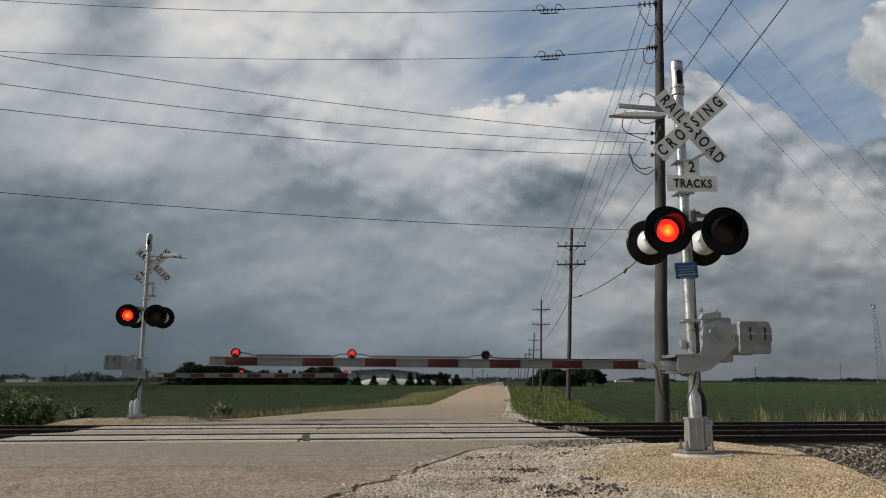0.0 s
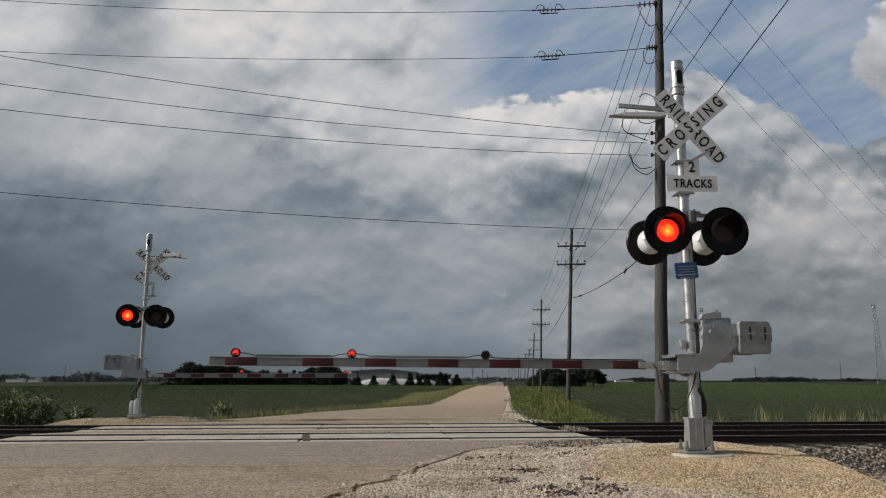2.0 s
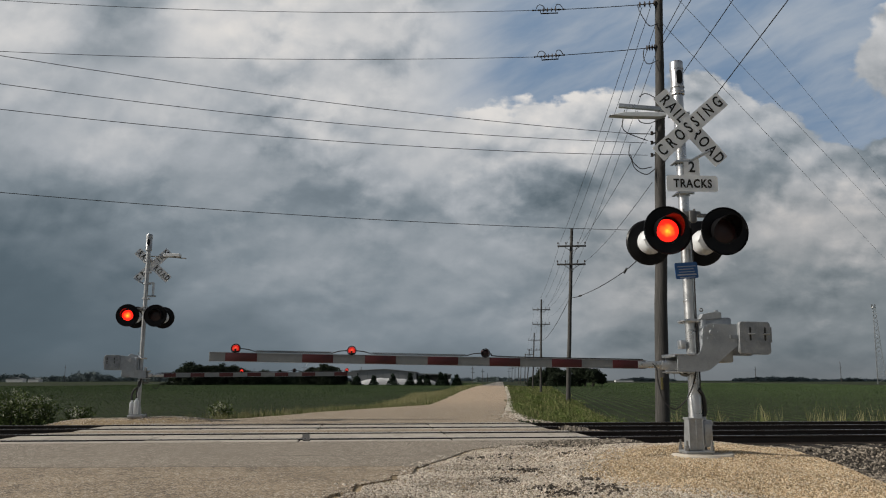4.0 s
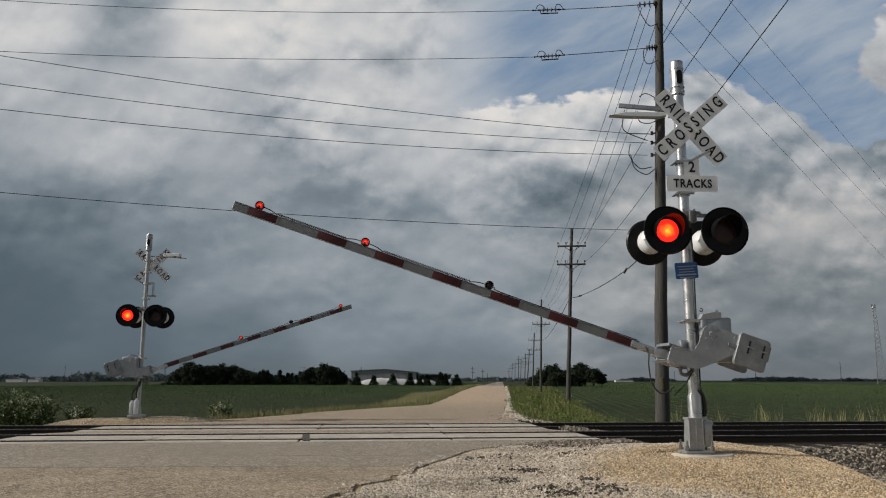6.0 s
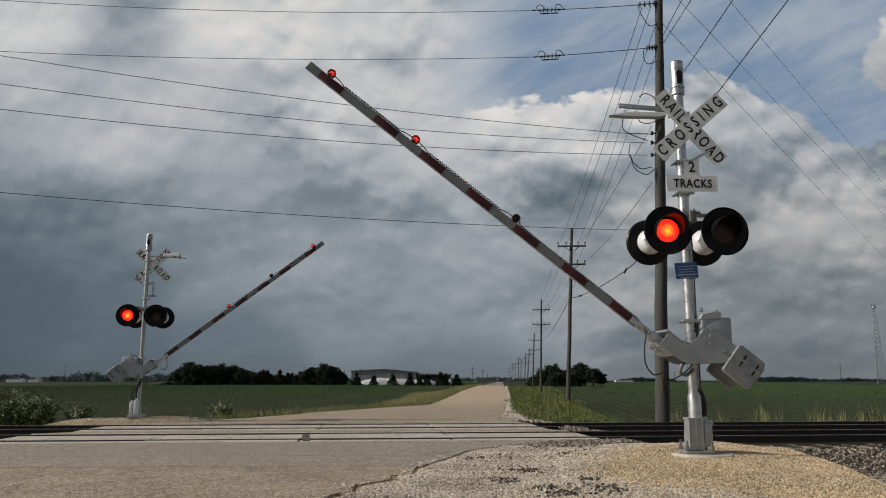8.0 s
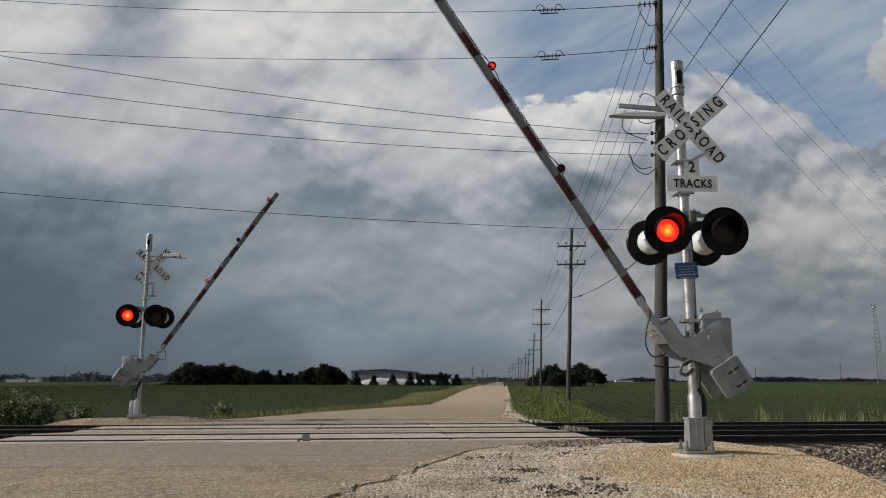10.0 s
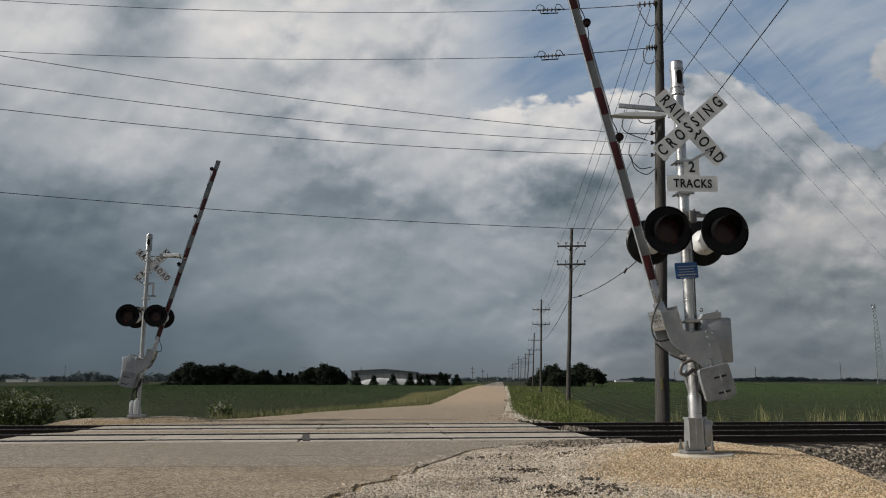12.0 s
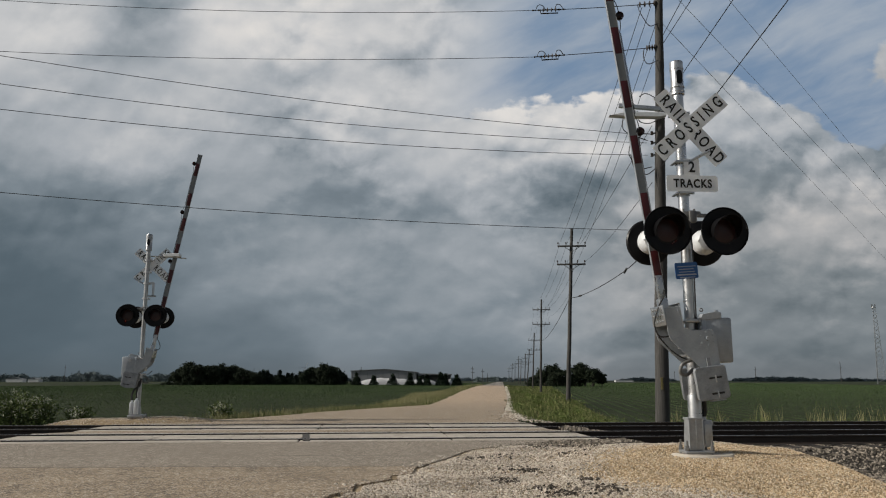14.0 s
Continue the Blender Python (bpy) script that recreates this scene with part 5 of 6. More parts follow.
def spool_string(parent, a, b, n, r):
    """A string of porcelain discs from a to b."""
    a, b = Vector(a), Vector(b)
    for k in range(n):
        q = a + (b - a) * ((k + 0.5) / n)
        bm = mesh()
        lathe(bm, [(0.015, -0.03), (r * 0.6, -0.02), (r, 0.0), (r * 0.5, 0.02), (0.015, 0.03)], Matrix.Translation(q) @ (b - a).to_track_quat("Z", "Y").to_matrix().to_4x4(), 14)
        part("insulator", bm, M["porcelain"], parent)
    bm = mesh()
    tube(bm, [a, b], 0.018, 8)
    part("insulator_pin", bm, M["alu_dark"], parent)


P1, P1T = Vector((6.45, 23.0, -0.45)), Vector((7.07, 23.0, 14.6))
pole = utility_pole(P1, P1T, 0.215, 0.112, (), "tall weathered utility pole beside the tracks", False)


def off(x, y, z):
    """A point given in the place, relative to the near pole's foot."""
    return Vector((x, y, z)) - P1


def pole_x(z):
    return P1.x + (P1T.x - P1.x) * (z - P1.z) / (P1T.z - P1.z)


spool_string(pole, off(6.30, 22.98, 13.05), off(6.93, 22.98, 13.12), 4, 0.10)
spool_string(pole, off(6.50, 22.98, 11.56), off(6.84, 22.98, 11.60), 4, 0.10)
bm = mesh()
box(bm, (1.28, 0.10, 0.13), Matrix.Translation(off(6.15, 22.78, 9.50)) @ Matrix.Rotation(radians(5), 4, "Y"), 0.01)
part("crossarm", bm, M["galv"], pole)
bm = mesh()
box(bm, (0.5, 0.12, 0.10), Matrix.Translation(off(6.95, 22.80, 9.42)), 0.01)
part("bracket", bm, M["galv"], pole)
bm = mesh()
plate(bm, [(0.0, 0.0), (0.45, 0.10), (1.75, 0.10), (1.75, -0.02), (1.5, -0.06), (0.5, -0.04)], -0.13, 0.13, 0.015)
bm.transform(Matrix.Translation(off(5.16, 22.62, 9.15)))
part("street_light", bm, M["white_paint"], pole, "white flat street light")
for z in (8.72, 8.41, 8.01):
    bm = mesh()
    lathe(bm, [(0.02, -0.055), (0.05, -0.05), (0.032, 0.0), (0.05, 0.05), (0.02, 0.055)], Matrix.Translation(off(pole_x(z) - 0.26, 22.98, z)), 12)
    span(bm, *(off(pole_x(z) - 0.28, 22.96, z).x, off(pole_x(z), 22.96, z).x), -0.04, 0.0, off(0, 0, z - 0.02).z, off(0, 0, z + 0.02).z)
    part("insulator", bm, M["porcelain"], pole)
for k, pts in enumerate((
        [(6.9, 22.85, 12.35), (6.6, 22.8, 12.25), (6.35, 22.85, 12.7), (6.3, 22.98, 13.05)],
        [(6.85, 22.85, 11.1), (6.5, 22.8, 10.95), (6.38, 22.85, 11.2), (6.45, 22.98, 11.55)],
        [(5.72, 22.9, 9.45), (5.62, 22.85, 8.95), (5.75, 22.85, 8.7), (6.4, 22.9, 8.45)],
        [(5.85, 22.9, 8.35), (5.8, 22.85, 7.95), (6.1, 22.85, 7.55), (6.5, 22.9, 7.6)],
        [(5.85, 22.9, 8.0), (5.95, 22.85, 7.55), (6.3, 22.85, 7.35), (6.6, 22.9, 7.55)],
        [(6.1, 22.85, 9.4), (6.15, 22.8, 9.05), (6.45, 22.85, 9.0), (6.7, 22.9, 9.1)],
        [(6.2, 22.9, 9.9), (6.4, 22.85, 9.98), (6.7, 22.9, 9.85), (6.85, 22.9, 9.6)])):
    bm = mesh()
    tube(bm, [p - P1 for p in curve(pts, 8)], 0.014, 6)
    part("jumper", bm, M["wire"], pole)
bm = mesh()
span(bm, -0.03, 0.03, -0.235, -0.205, 1.25, 1.6)
part("marker_tag", bm, worn("yellow_marker", (0.12, 0.10, 0.04), (0.2, 0.17, 0.06), 20), pole, "faded yellow marker strip")

POLES = [(P1, P1T)]
row = [((8.83, 55, -0.95), (9.48, 55, 12.06)), ((13.25, 105, -0.5), (13.6, 105, 12.09)), ((17.95, 155, -0.5), (18.5, 155, 10.5)), ((22.25, 205, -0.5), (23.1, 205, 9.25)), ((26.9, 255, -0.5), (27.4, 255, 9.7)),
       ((30.6, 305, -0.5), (31.0, 305, 9.6)), ((34.6, 355, -0.5), (34.9, 355, 12.0)), ((38.1, 410, -0.5), (38.5, 410, 11.0)), ((42.6, 480, -0.5), (43.3, 480, 11.7)), ((49.3, 580, -0.5), (49.8, 580, 10.9))]
for k, (a, b) in enumerate(row):
    h = b[2] - a[2]
    utility_pole(a, b, 0.165, 0.105, ((h - (1.33 if k == 0 else 1.46), 1.03 if k == 0 else 1.2, 0.42), (h - (2.68 if k == 0 else 3.45), 1.03 if k == 0 else 1.2, 0.42)), "slim weathered utility pole with two crossarms on the grass verge")
    POLES.append((Vector(a), Vector(b)))


# ---- wires ----
def hang(a, b, sag, n=22):
    a, b = Vector(a), Vector(b)
    return [a + (b - a) * (k / n) - Vector((0, 0, 4 * sag * (k / n) * (1 - k / n))) for k in range(n + 1)]


def wire(pts, r=0.011, label="dark overhead wire hanging between poles", mat="wire"):
    bm = mesh()
    tube(bm, pts, r, 6)
    return tagged(link("overhead_wire", bm, M[mat], smooth=True), label, "wire", "overhead wires")


def beyond(a, b, k):
    a, b = Vector(a), Vector(b)
    return a + (b - a) * k


# across the road, towards a pole out of sight
wire(hang((-35.0, 23.0, 15.9), (2.89, 23.0, 12.87), 1.03), 0.0083)
wire(hang((3.95, 23.0, 12.91), (6.30, 22.98, 13.05), 0.01, 6), 0.0115)
wire(hang((-35.0, 23.0, 13.45), (2.91, 23.0, 11.27), 0.8), 0.0083)
wire(hang((3.91, 23.0, 11.34), (6.50, 22.98, 11.56), 0.01, 6), 0.0115)
wire(hang((-28.5, 14.04, 11.36), (5.8, 23.0, 8.72), 0.73), 0.0083)
wire(hang((5.8, 23.0, 8.72), (6.55, 23.0, 8.7), 0.0, 2), 0.015)
wire(hang((-28.5, 13.9, 10.57), (6.4, 23.0, 8.41), 1.0), 0.0083)
wire(hang((-28.5, 13.9, 9.5), (6.4, 23.0, 8.01), 0.93), 0.0083)
wire(hang((-28.5, 13.7, 6.9), (6.6, 23.0, 5.60), 0.6), 0.0083)
# towards the pole behind the camera
for a, b in (((6.74, 22.9, 7.55), (5.97, 12.25, 7.55)), ((6.83, 22.9, 9.55), (6.56, 16.03, 9.55)), ((6.97, 22.9, 11.58), (6.96, 19.93, 11.58)), ((6.9, 22.9, 11.7), (6.75, 19.5, 11.7))):
    wire([beyond(a, b, t) for t in np.linspace(0, 2.6, 12)], 0.011)
# off to the far side of the field
for a, b in (((7.11, 23.1, 12.47), (42.56, 72.28, 12.47)), ((7.0, 22.55, 13.6), (34.6, 58.2, 13.6)), ((7.06, 21.32, 14.5), (31.14, 52.01, 14.5))):
    a = Vector(a)
    wire([beyond(a, b, t) for t in np.linspace(0, 2.5, 24)], 0.0085, "thin grey overhead wire across the field", "wire_pale")


def hub_points(k):
    """Where the wires meet a pole of the row."""
    a, b = POLES[k]
    if k == 0:
        return [Vector(p) for p in ((6.42, 22.9, 12.93), (6.72, 22.9, 12.99), (6.90, 22.9, 12.52), (7.03, 22.85, 12.0), (6.56, 22.9, 8.95), (6.48, 22.9, 7.11))]
    h = 1.03 if k == 1 else 1.15
    return [Vector((b.x + s * h * 0.95, b.y - 0.15, b.z - d)) for s, d in ((-0.95, 1.1), (-0.4, 1.1), (0.45, 1.1), (0.95, 1.1), (-0.4, 2.42), (0.95, 2.42))]


for k in range(len(POLES) - 1):
    for a, b in zip(hub_points(k), hub_points(k + 1)):
        wire(hang(a, b, 0.25 if k == 0 else 0.8), 0.0095)
# thick cable with two splice cases
cable = curve([(9.25, 54.9, 7.0), (9.57, 54.0, 6.92), (9.68, 47.0, 6.75), (9.25, 38.0, 6.56), (6.62, 23.0, 5.35)], 8)
wire(cable, 0.022, "thick dark communication cable")
wire(hang((9.2, 55, 6.97), (13.4, 105, 6.3), 0.6), 0.022, "thick dark communication cable")


def splice_case(a, b, r):
    a, b = Vector(a), Vector(b)
    bm = mesh()
    d = (b - a)
    lathe(bm, [(0, 0), (r * 0.5, 0.02), (r, 0.12), (r, d.length - 0.12), (r * 0.5, d.length - 0.02), (0, d.length)], Matrix.Translation(a) @ d.to_track_quat("Z", "Y").to_matrix().to_4x4(), 12)
    tagged(link("splice_case", bm, M["rubber"], smooth=True), "black cable splice case on an overhead cable", "splice case", "cable splice cases")


splice_case((9.60, 53.6, 6.92), (9.72, 53.0, 6.92), 0.06)
splice_case((9.36, 39.0, 6.52), (9.22, 37.8, 6.60), 0.055)


def line_break(a, b):
    """A section insulator in the line with looped jumpers over it."""
    a, b = Vector(a), Vector(b)
    t = thing("line_insulator", Matrix.Translation(a), "dark insulators with looped jumpers in an overhead wire", "insulator", "line insulators")
    d = b - a
    spool_string(t, d * 0.28, d * 0.78, 4, 0.075)
    bm = mesh()
    tube(bm, [Vector(), d], 0.016, 6)
    part("wire_clamp", bm, M["wire"], t)
    bm = mesh()
    tube(bm, [d * 0.24 + Vector((0, 0, 0.02)), d * 0.26 + Vector((0, 0, -0.12)), d * 0.78 + Vector((0, 0, -0.12)), d * 0.80 + Vector((0, 0, 0.02))], 0.02, 6)
    part("bar", bm, M["wire"], t)
    for k0, k1 in ((0.1, 0.42), (0.68, 0.95)):
        bm = mesh()
        tube(bm, curve([d * k0, d * (k0 * 0.75 + k1 * 0.25) + Vector((0, 0, 0.17)), d * (k0 * 0.35 + k1 * 0.65) + Vector((0, 0, 0.16)), d * k1], 8), 0.012, 6)
        part("jumper", bm, M["wire"], t)
    for k in (0.02, 0.2, 0.83, 0.97):
        bm = mesh()
        ball(bm, 0.032, Matrix.Translation(d * k), 8)
        part("connector", bm, M["wire"], t)


line_break((2.89, 23.0, 12.87), (3.95, 23.0, 12.91))
line_break((2.91, 23.0, 11.27), (3.91, 23.0, 11.34))


# ---- the far mast's small street light ----
def mast_light():
    m = Matrix.Translation((-8.33, 21.2, 4.55))
    t = thing("street_light", m, "small white street light on a thin arm", "street light")
    bm = mesh()
    tube(bm, [(0, 0.1, -0.02), (0.5, 0.12, -0.03), (1.05, 0.14, -0.08)], 0.016, 6)
    part("arm", bm, M["galv"], t)
    bm = mesh()
    plate(bm, rounded(0.46, 0.90, -0.05, 0.04, 0.015), -0.04, 0.16, 0.01)
    part("lamp_head", bm, M["white_paint"], t, "white lamp head")


mast_light()


# ---- crops and grass ----
def blades(name, centres, height, width, mat, label, category, rng, per=3, spread=0.06, lean=0.45):
    """Upright bent blades of grass, two quads each."""
    c = np.repeat(centres, per, 0)
    k = len(c)
    h = np.repeat(height, per) * rng.uniform(0.5, 1.15, k)
    w = np.repeat(width, per)
    a = rng.uniform(0, 6.283, k)
    c = c + np.stack([rng.normal(0, 1, k) * spread * (1 + 20 * w), rng.normal(0, 1, k) * spread * (1 + 20 * w), np.zeros(k)], -1)
    side = np.stack([np.cos(a), np.sin(a), np.zeros(k)], -1) * w[:, None] * 0.5
    bend = np.stack([rng.normal(0, 1, k), rng.normal(0, 1, k), np.zeros(k)], -1) * (h * lean)[:, None] * 0.5
    up = np.stack([np.zeros(k), np.zeros(k), h], -1)
    v = np.stack([c - side, c + side, c + side * 0.8 + up * 0.55 + bend * 0.35, c - side * 0.8 + up * 0.55 + bend * 0.35, c + up + bend], 1)
    i = 5 * np.arange(k)
    quads = np.stack([i, i + 1, i + 2, i + 3], -1).tolist()
    tris = np.stack([i + 3, i + 2, i + 4], -1).tolist()
    ob = raw(name, v.reshape(-1, 3), [f for q in zip(quads, tris) for f in q], mat)
    return tagged(ob, label, category, kind="stuff")


def leafy(name, centres, size, mat, label, category, rng, per=6, spread=None, flat=0.5, kind="stuff", parent=None, shape=(1, 1, 0.8)):
    """Small leaves round each centre."""
    c = np.repeat(centres, per, 0)
    k = len(c)
    s = np.repeat(np.broadcast_to(size, (len(centres),)), per) * rng.uniform(0.6, 1.3, k)
    sp = s if spread is None else np.repeat(np.broadcast_to(spread, (len(centres),)), per)
    c = c + rng.normal(0, 1, (k, 3)) * sp[:, None] * np.array(shape)
    a = rng.normal(0, 1, (k, 3))
    a[:, 2] *= flat
    a /= np.linalg.norm(a, axis=1, keepdims=True)
    b = np.cross(a, rng.normal(0, 1, (k, 3)))
    b /= np.linalg.norm(b, axis=1, keepdims=True) + 1e-9
    a, b = a * s[:, None], b * s[:, None] * 0.6
    v = np.stack([c - a, c + b, c + a, c - b], 1)
    i = 4 * np.arange(k)
    ob = raw(name, v.reshape(-1, 3), np.stack([i, i + 1, i + 2, i + 3], -1), mat, parent)
    return tagged(ob, label, category, kind=kind) if kind else ob


def crop_field(x_from, x_to, label, seed, first, lean):
    """Rows of young plants; lean: how far they run aside for each metre on."""
    rng = np.random.default_rng(seed)
    pts = []
    for d in np.arange(x_from, x_to, 0.76):
        y = first
        ys = []
        while y < 420:
            ys.append(y)
            y += 0.2 * max(1.0, y / 45.0) ** 1.1
        ys = np.array(ys) + rng.uniform(-0.1, 0.1, len(ys))
        x = d + lean * ys + rng.normal(0, 0.035, len(ys))
        pts.append(np.stack([x, ys], -1))
    p = np.concatenate(pts)
    x, y = p[:, 0], p[:, 1]
    ok = (np.abs(x) < 0.66 * y + 2) & (across(x, y) > SPACING + 5.2) & ((x > field_edge(y)) | (x < along(ROAD_L, y) - 3.0 - np.clip(40 - y, 0, 12) * 0.2))
    x, y = x[ok], y[ok]
    grow = np.maximum(1.0, y / 40.0) ** 0.8
    c = np.stack([x, y, ground_z(x, y) + 0.035], -1)
    leafy("crop_plants", c, 0.024 * grow, M["crop"], label, "crop", rng, 7, 0.05 * np.minimum(grow, 1.8), 0.3, shape=(0.75, 1.7, 0.22))


crop_field(-12.0, 110.0, "rows of low dark green crop plants", 11, 24.0, 0.127)
crop_field(-130.0, -3.5, "rows of low dark green crop plants", 12, 23.0, 0.0764)


def verges():
    rng = np.random.default_rng(21)
    # right of the road, up to the crop
    y = 21.5 * np.exp(rng.random(14000) * math.log(190 / 21.5))
    x = along(ROAD_R, y) + 0.25 + rng.random(len(y)) ** 0.9 * (field_edge(y) - along(ROAD_R, y))
    ok = across(x, y) > SPACING + 2.5
    x, y = x[ok], y[ok]
    g = np.maximum(1.0, y / 32.0)
    blades("verge_grass", np.stack([x, y, ground_z(x, y)], -1), rng.uniform(0.06, 0.17, len(x)), 0.014 * g, M["grass"], "unmown green roadside grass", "grass", rng, 4)
    # uneven tufts and weeds standing out of it
    y = 22.5 * np.exp(rng.random(230) ** 1.2 * math.log(120 / 22.5))
    x = along(ROAD_R, y) + 0.5 + rng.random(len(y)) * (field_edge(y) - along(ROAD_R, y) - 0.3)
    ok = across(x, y) > SPACING + 3.0
    x, y = np.repeat(x[ok], 26), np.repeat(y[ok], 26)
    tall = np.repeat(rng.uniform(0.16, 0.48, ok.sum()), 26) * rng.uniform(0.5, 1.0, len(x))
    wide = np.repeat(rng.uniform(0.08, 0.30, ok.sum()), 26)
    x, y = x + rng.normal(0, 1, len(x)) * wide, y + rng.normal(0, 1, len(x)) * wide * 1.6
    leaf = np.repeat(rng.random(ok.sum()) < 0.22, 26)
    c = np.stack([x, y, ground_z(x, y)], -1)
    blades("verge_grass", c[~leaf], tall[~leaf], 0.014 * np.maximum(1.0, y / 32.0)[~leaf], M["grass"], "taller tufts of roadside grass", "grass", rng, 3)
    c[:, 2] += tall * 0.6
    leafy("verge_weeds", c[leaf], 0.04 * np.maximum(1.0, y / 40.0)[leaf], M["weed"], "low leafy weeds among the roadside grass", "weeds", rng, 6, 0.07)
    # left of the road: a narrow strip, then a pale dry patch
    y = 22.5 * np.exp(rng.random(9000) * math.log(190 / 22.5))
    x = along(ROAD_L, y) - 0.2 - rng.random(len(y)) ** 1.3 * (2.2 + 0.02 * y)
    g = np.maximum(1.0, y / 32.0)
    dry = rng.random(len(x)) < 0.5
    c = np.stack([x, y, ground_z(x, y)], -1)
    blades("verge_grass", c[~dry], rng.uniform(0.12, 0.3, (~dry).sum()), (0.014 * g)[~dry], M["grass"], "unmown green roadside grass", "grass", rng, 4)
    blades("dry_grass", c[dry], rng.uniform(0.15, 0.38, dry.sum()), (0.013 * g)[dry], M["dry_grass"], "pale dry grass beside the road", "grass", rng, 4)
    y = rng.uniform(40, 82, 3500)
    x = along(ROAD_L, y) - 1.2 - rng.random(len(y)) * (0.6 + 0.055 * (y - 36))
    blades("dry_grass", np.stack([x, y, ground_z(x, y)], -1), rng.uniform(0.25, 0.55, len(x)), 0.03 + 0 * x, M["dry_grass"], "pale dry grass beside the road", "grass", rng, 4)
    # thin pale stems along the embankment and track side
    s = rng.uniform(-16, 34, 1300)
    n = SPACING + 4.3 + rng.random(len(s)) ** 2 * 2.2
    q = np.stack([s, n, 0 * s, np.ones_like(s)], -1) @ np.array(TRACK).T
    x, y = q[:, 0], q[:, 1]
    ok = (x < along(ROAD_L, y) - 2.5) | (x > along(ROAD_R, y) + 2.2)
    x, y = x[ok], y[ok]
    blades("trackside_grass", np.stack([x, y, ground_z(x, y)], -1), rng.uniform(0.2, 0.6, len(x)) * (0.6 + 0.4 * rng.random(len(x))), 0.011 + 0 * x, M["weed"], "tall thin grass along the tracks", "grass", rng, 3)
    x0 = rng.choice([9.3, 10.9, 12.6, 13.4, 14.6, 7.6], 90)
    x = x0 + rng.normal(0, 0.22, 90)
    y = 25.3 + 0.09 * x + rng.normal(0, 0.3, 90)
    blades("dry_grass", np.stack([x, y, ground_z(x, y)], -1), rng.uniform(0.5, 1.0, 90), 0.014 + 0 * x, M["dry_grass"], "pale dry stems at the field's edge", "grass", rng, 3)


verges()


def flowering_bush(x, y, w, h, seed):
    rng = np.random.default_rng(seed)
    t = thing("flowering_bush", pose(x, y, float(ground_z(x, y))), "green bush with small white blossoms beside the tracks", "bush", "flowering bushes")
    k = 70
    c = np.stack([rng.normal(0, w * 0.4, k), rng.normal(0, w * 0.3, k), h * (0.1 + 0.85 * rng.random(k) ** 0.8)], -1)
    c[:, 2] *= np.exp(-(c[:, 0] / w) ** 2 * 0.8)
    leafy("foliage", c, 0.045, M["bush"], "", "", rng, 24, 0.13, 0.9, None, t)
    top = c[c[:, 2] > h * 0.35]
    top = top[rng.permutation(len(top))[:40]] + np.array([0, -0.12, 0.1])
    leafy("blossom", top, 0.026, M["flower"], "", "", rng, 12, 0.06, 1.0, None, t)
    bm = mesh()
    for i in range(9):
        q = c[i * 7]
        q = q.tolist()
        tube(bm, [(q[0] * 0.2, q[1] * 0.2, -0.05), (q[0] * 0.7, q[1] * 0.7, q[2] * 0.6), tuple(q)], 0.012, 5, 0.005)
    part("stems", bm, M["bark"], t)


for k, (x, y, w, h) in enumerate(((-14.4, 24.0, 0.9, 1.3), (-13.2, 23.8, 0.9, 1.25), (-12.3, 23.6, 0.8, 1.05), (-13.7, 25.0, 1.1, 1.25), (-11.2, 23.9, 0.5, 0.7), (-15.6, 24.5, 1.0, 1.2), (-7.4, 26.0, 0.35, 0.8))):
    flowering_bush(x, y, w, h, 40 + k)


# ---- trees ----
def tree(x, y, h, w, seed, kind="broad", label="dark green tree at the field's far edge", group="trees beyond the fields", low=True):
    rng = np.random.default_rng(seed)
    z = float(ground_z(x, y))
    t = thing("tree", pose(x, y, z), label, "tree", group)
    bm = mesh()
    if kind == "conifer":
        tube(bm, [(0, 0, -0.2), (0, 0, h * 0.5), (0, 0, h * 0.97)], 0.05 * w, 7, 0.02)
        part("trunk", bm, M["bark"], t)
        k = int(90 + 12 * h)
        u = rng.random(k) ** 1.4
        a = rng.uniform(0, 6.283, k)
        rad = w * 0.5 * (1 - u) * rng.uniform(0.55, 1.1, k)
        c = np.stack([rad * np.cos(a), rad * np.sin(a), h * (0.04 + 0.94 * u) - rad * 0.18], -1)
        leafy("crown", c, 0.16 + 0.018 * h, M["conifer"], "", "", rng, 14, 0.16 + 0.018 * h, 0.4, None, t)
        return t
    tube(bm, [(0, 0, -0.2), (0.05 * h, 0, h * 0.2), (0.03 * h, 0, h * 0.45), (0, 0, h * 0.8)], 0.045 * h, 8, 0.02 * h)
    for i in range(6):
        a = 1.05 * i + rng.uniform(0, 0.6)
        tube(bm, [(0.04 * h, 0, h * (0.2 + 0.04 * i)), (w * 0.22 * math.cos(a), w * 0.22 * math.sin(a), h * (0.42 + 0.05 * i)), (w * 0.38 * math.cos(a), w * 0.38 * math.sin(a), h * (0.55 + 0.05 * i))], 0.02 * h, 6, 0.006 * h)
    part("trunk", bm, M["bark"], t, "tapered trunk with limbs")
    k = 46
    d = rng.normal(0, 1, (k, 3))
    d /= np.linalg.norm(d, axis=1, keepdims=True)
    rad = rng.uniform(0.35, 1.0, k) ** 0.6
    c = d * rad[:, None] * np.array([w * 0.42, w * 0.42, h * 0.36]) + np.array([0, 0, h * 0.60])
    skirt = np.stack([rng.normal(0, w * 0.3, 14), rng.normal(0, w * 0.2, 14), h * rng.uniform(0.04, 0.3, 14)], -1)
    c = np.concatenate([c, skirt]) if low else c
    c[:, 2] = np.maximum(c[:, 2], h * (0.04 if low else 0.14))
    k = len(c)
    leafy("crown", c, 0.03 * h + 0.08, M["tree"], "", "", rng, 60, 0.055 * h + 0.12 * rng.random(k), 0.8, None, t)
    return t


rng_t = random.Random(9)


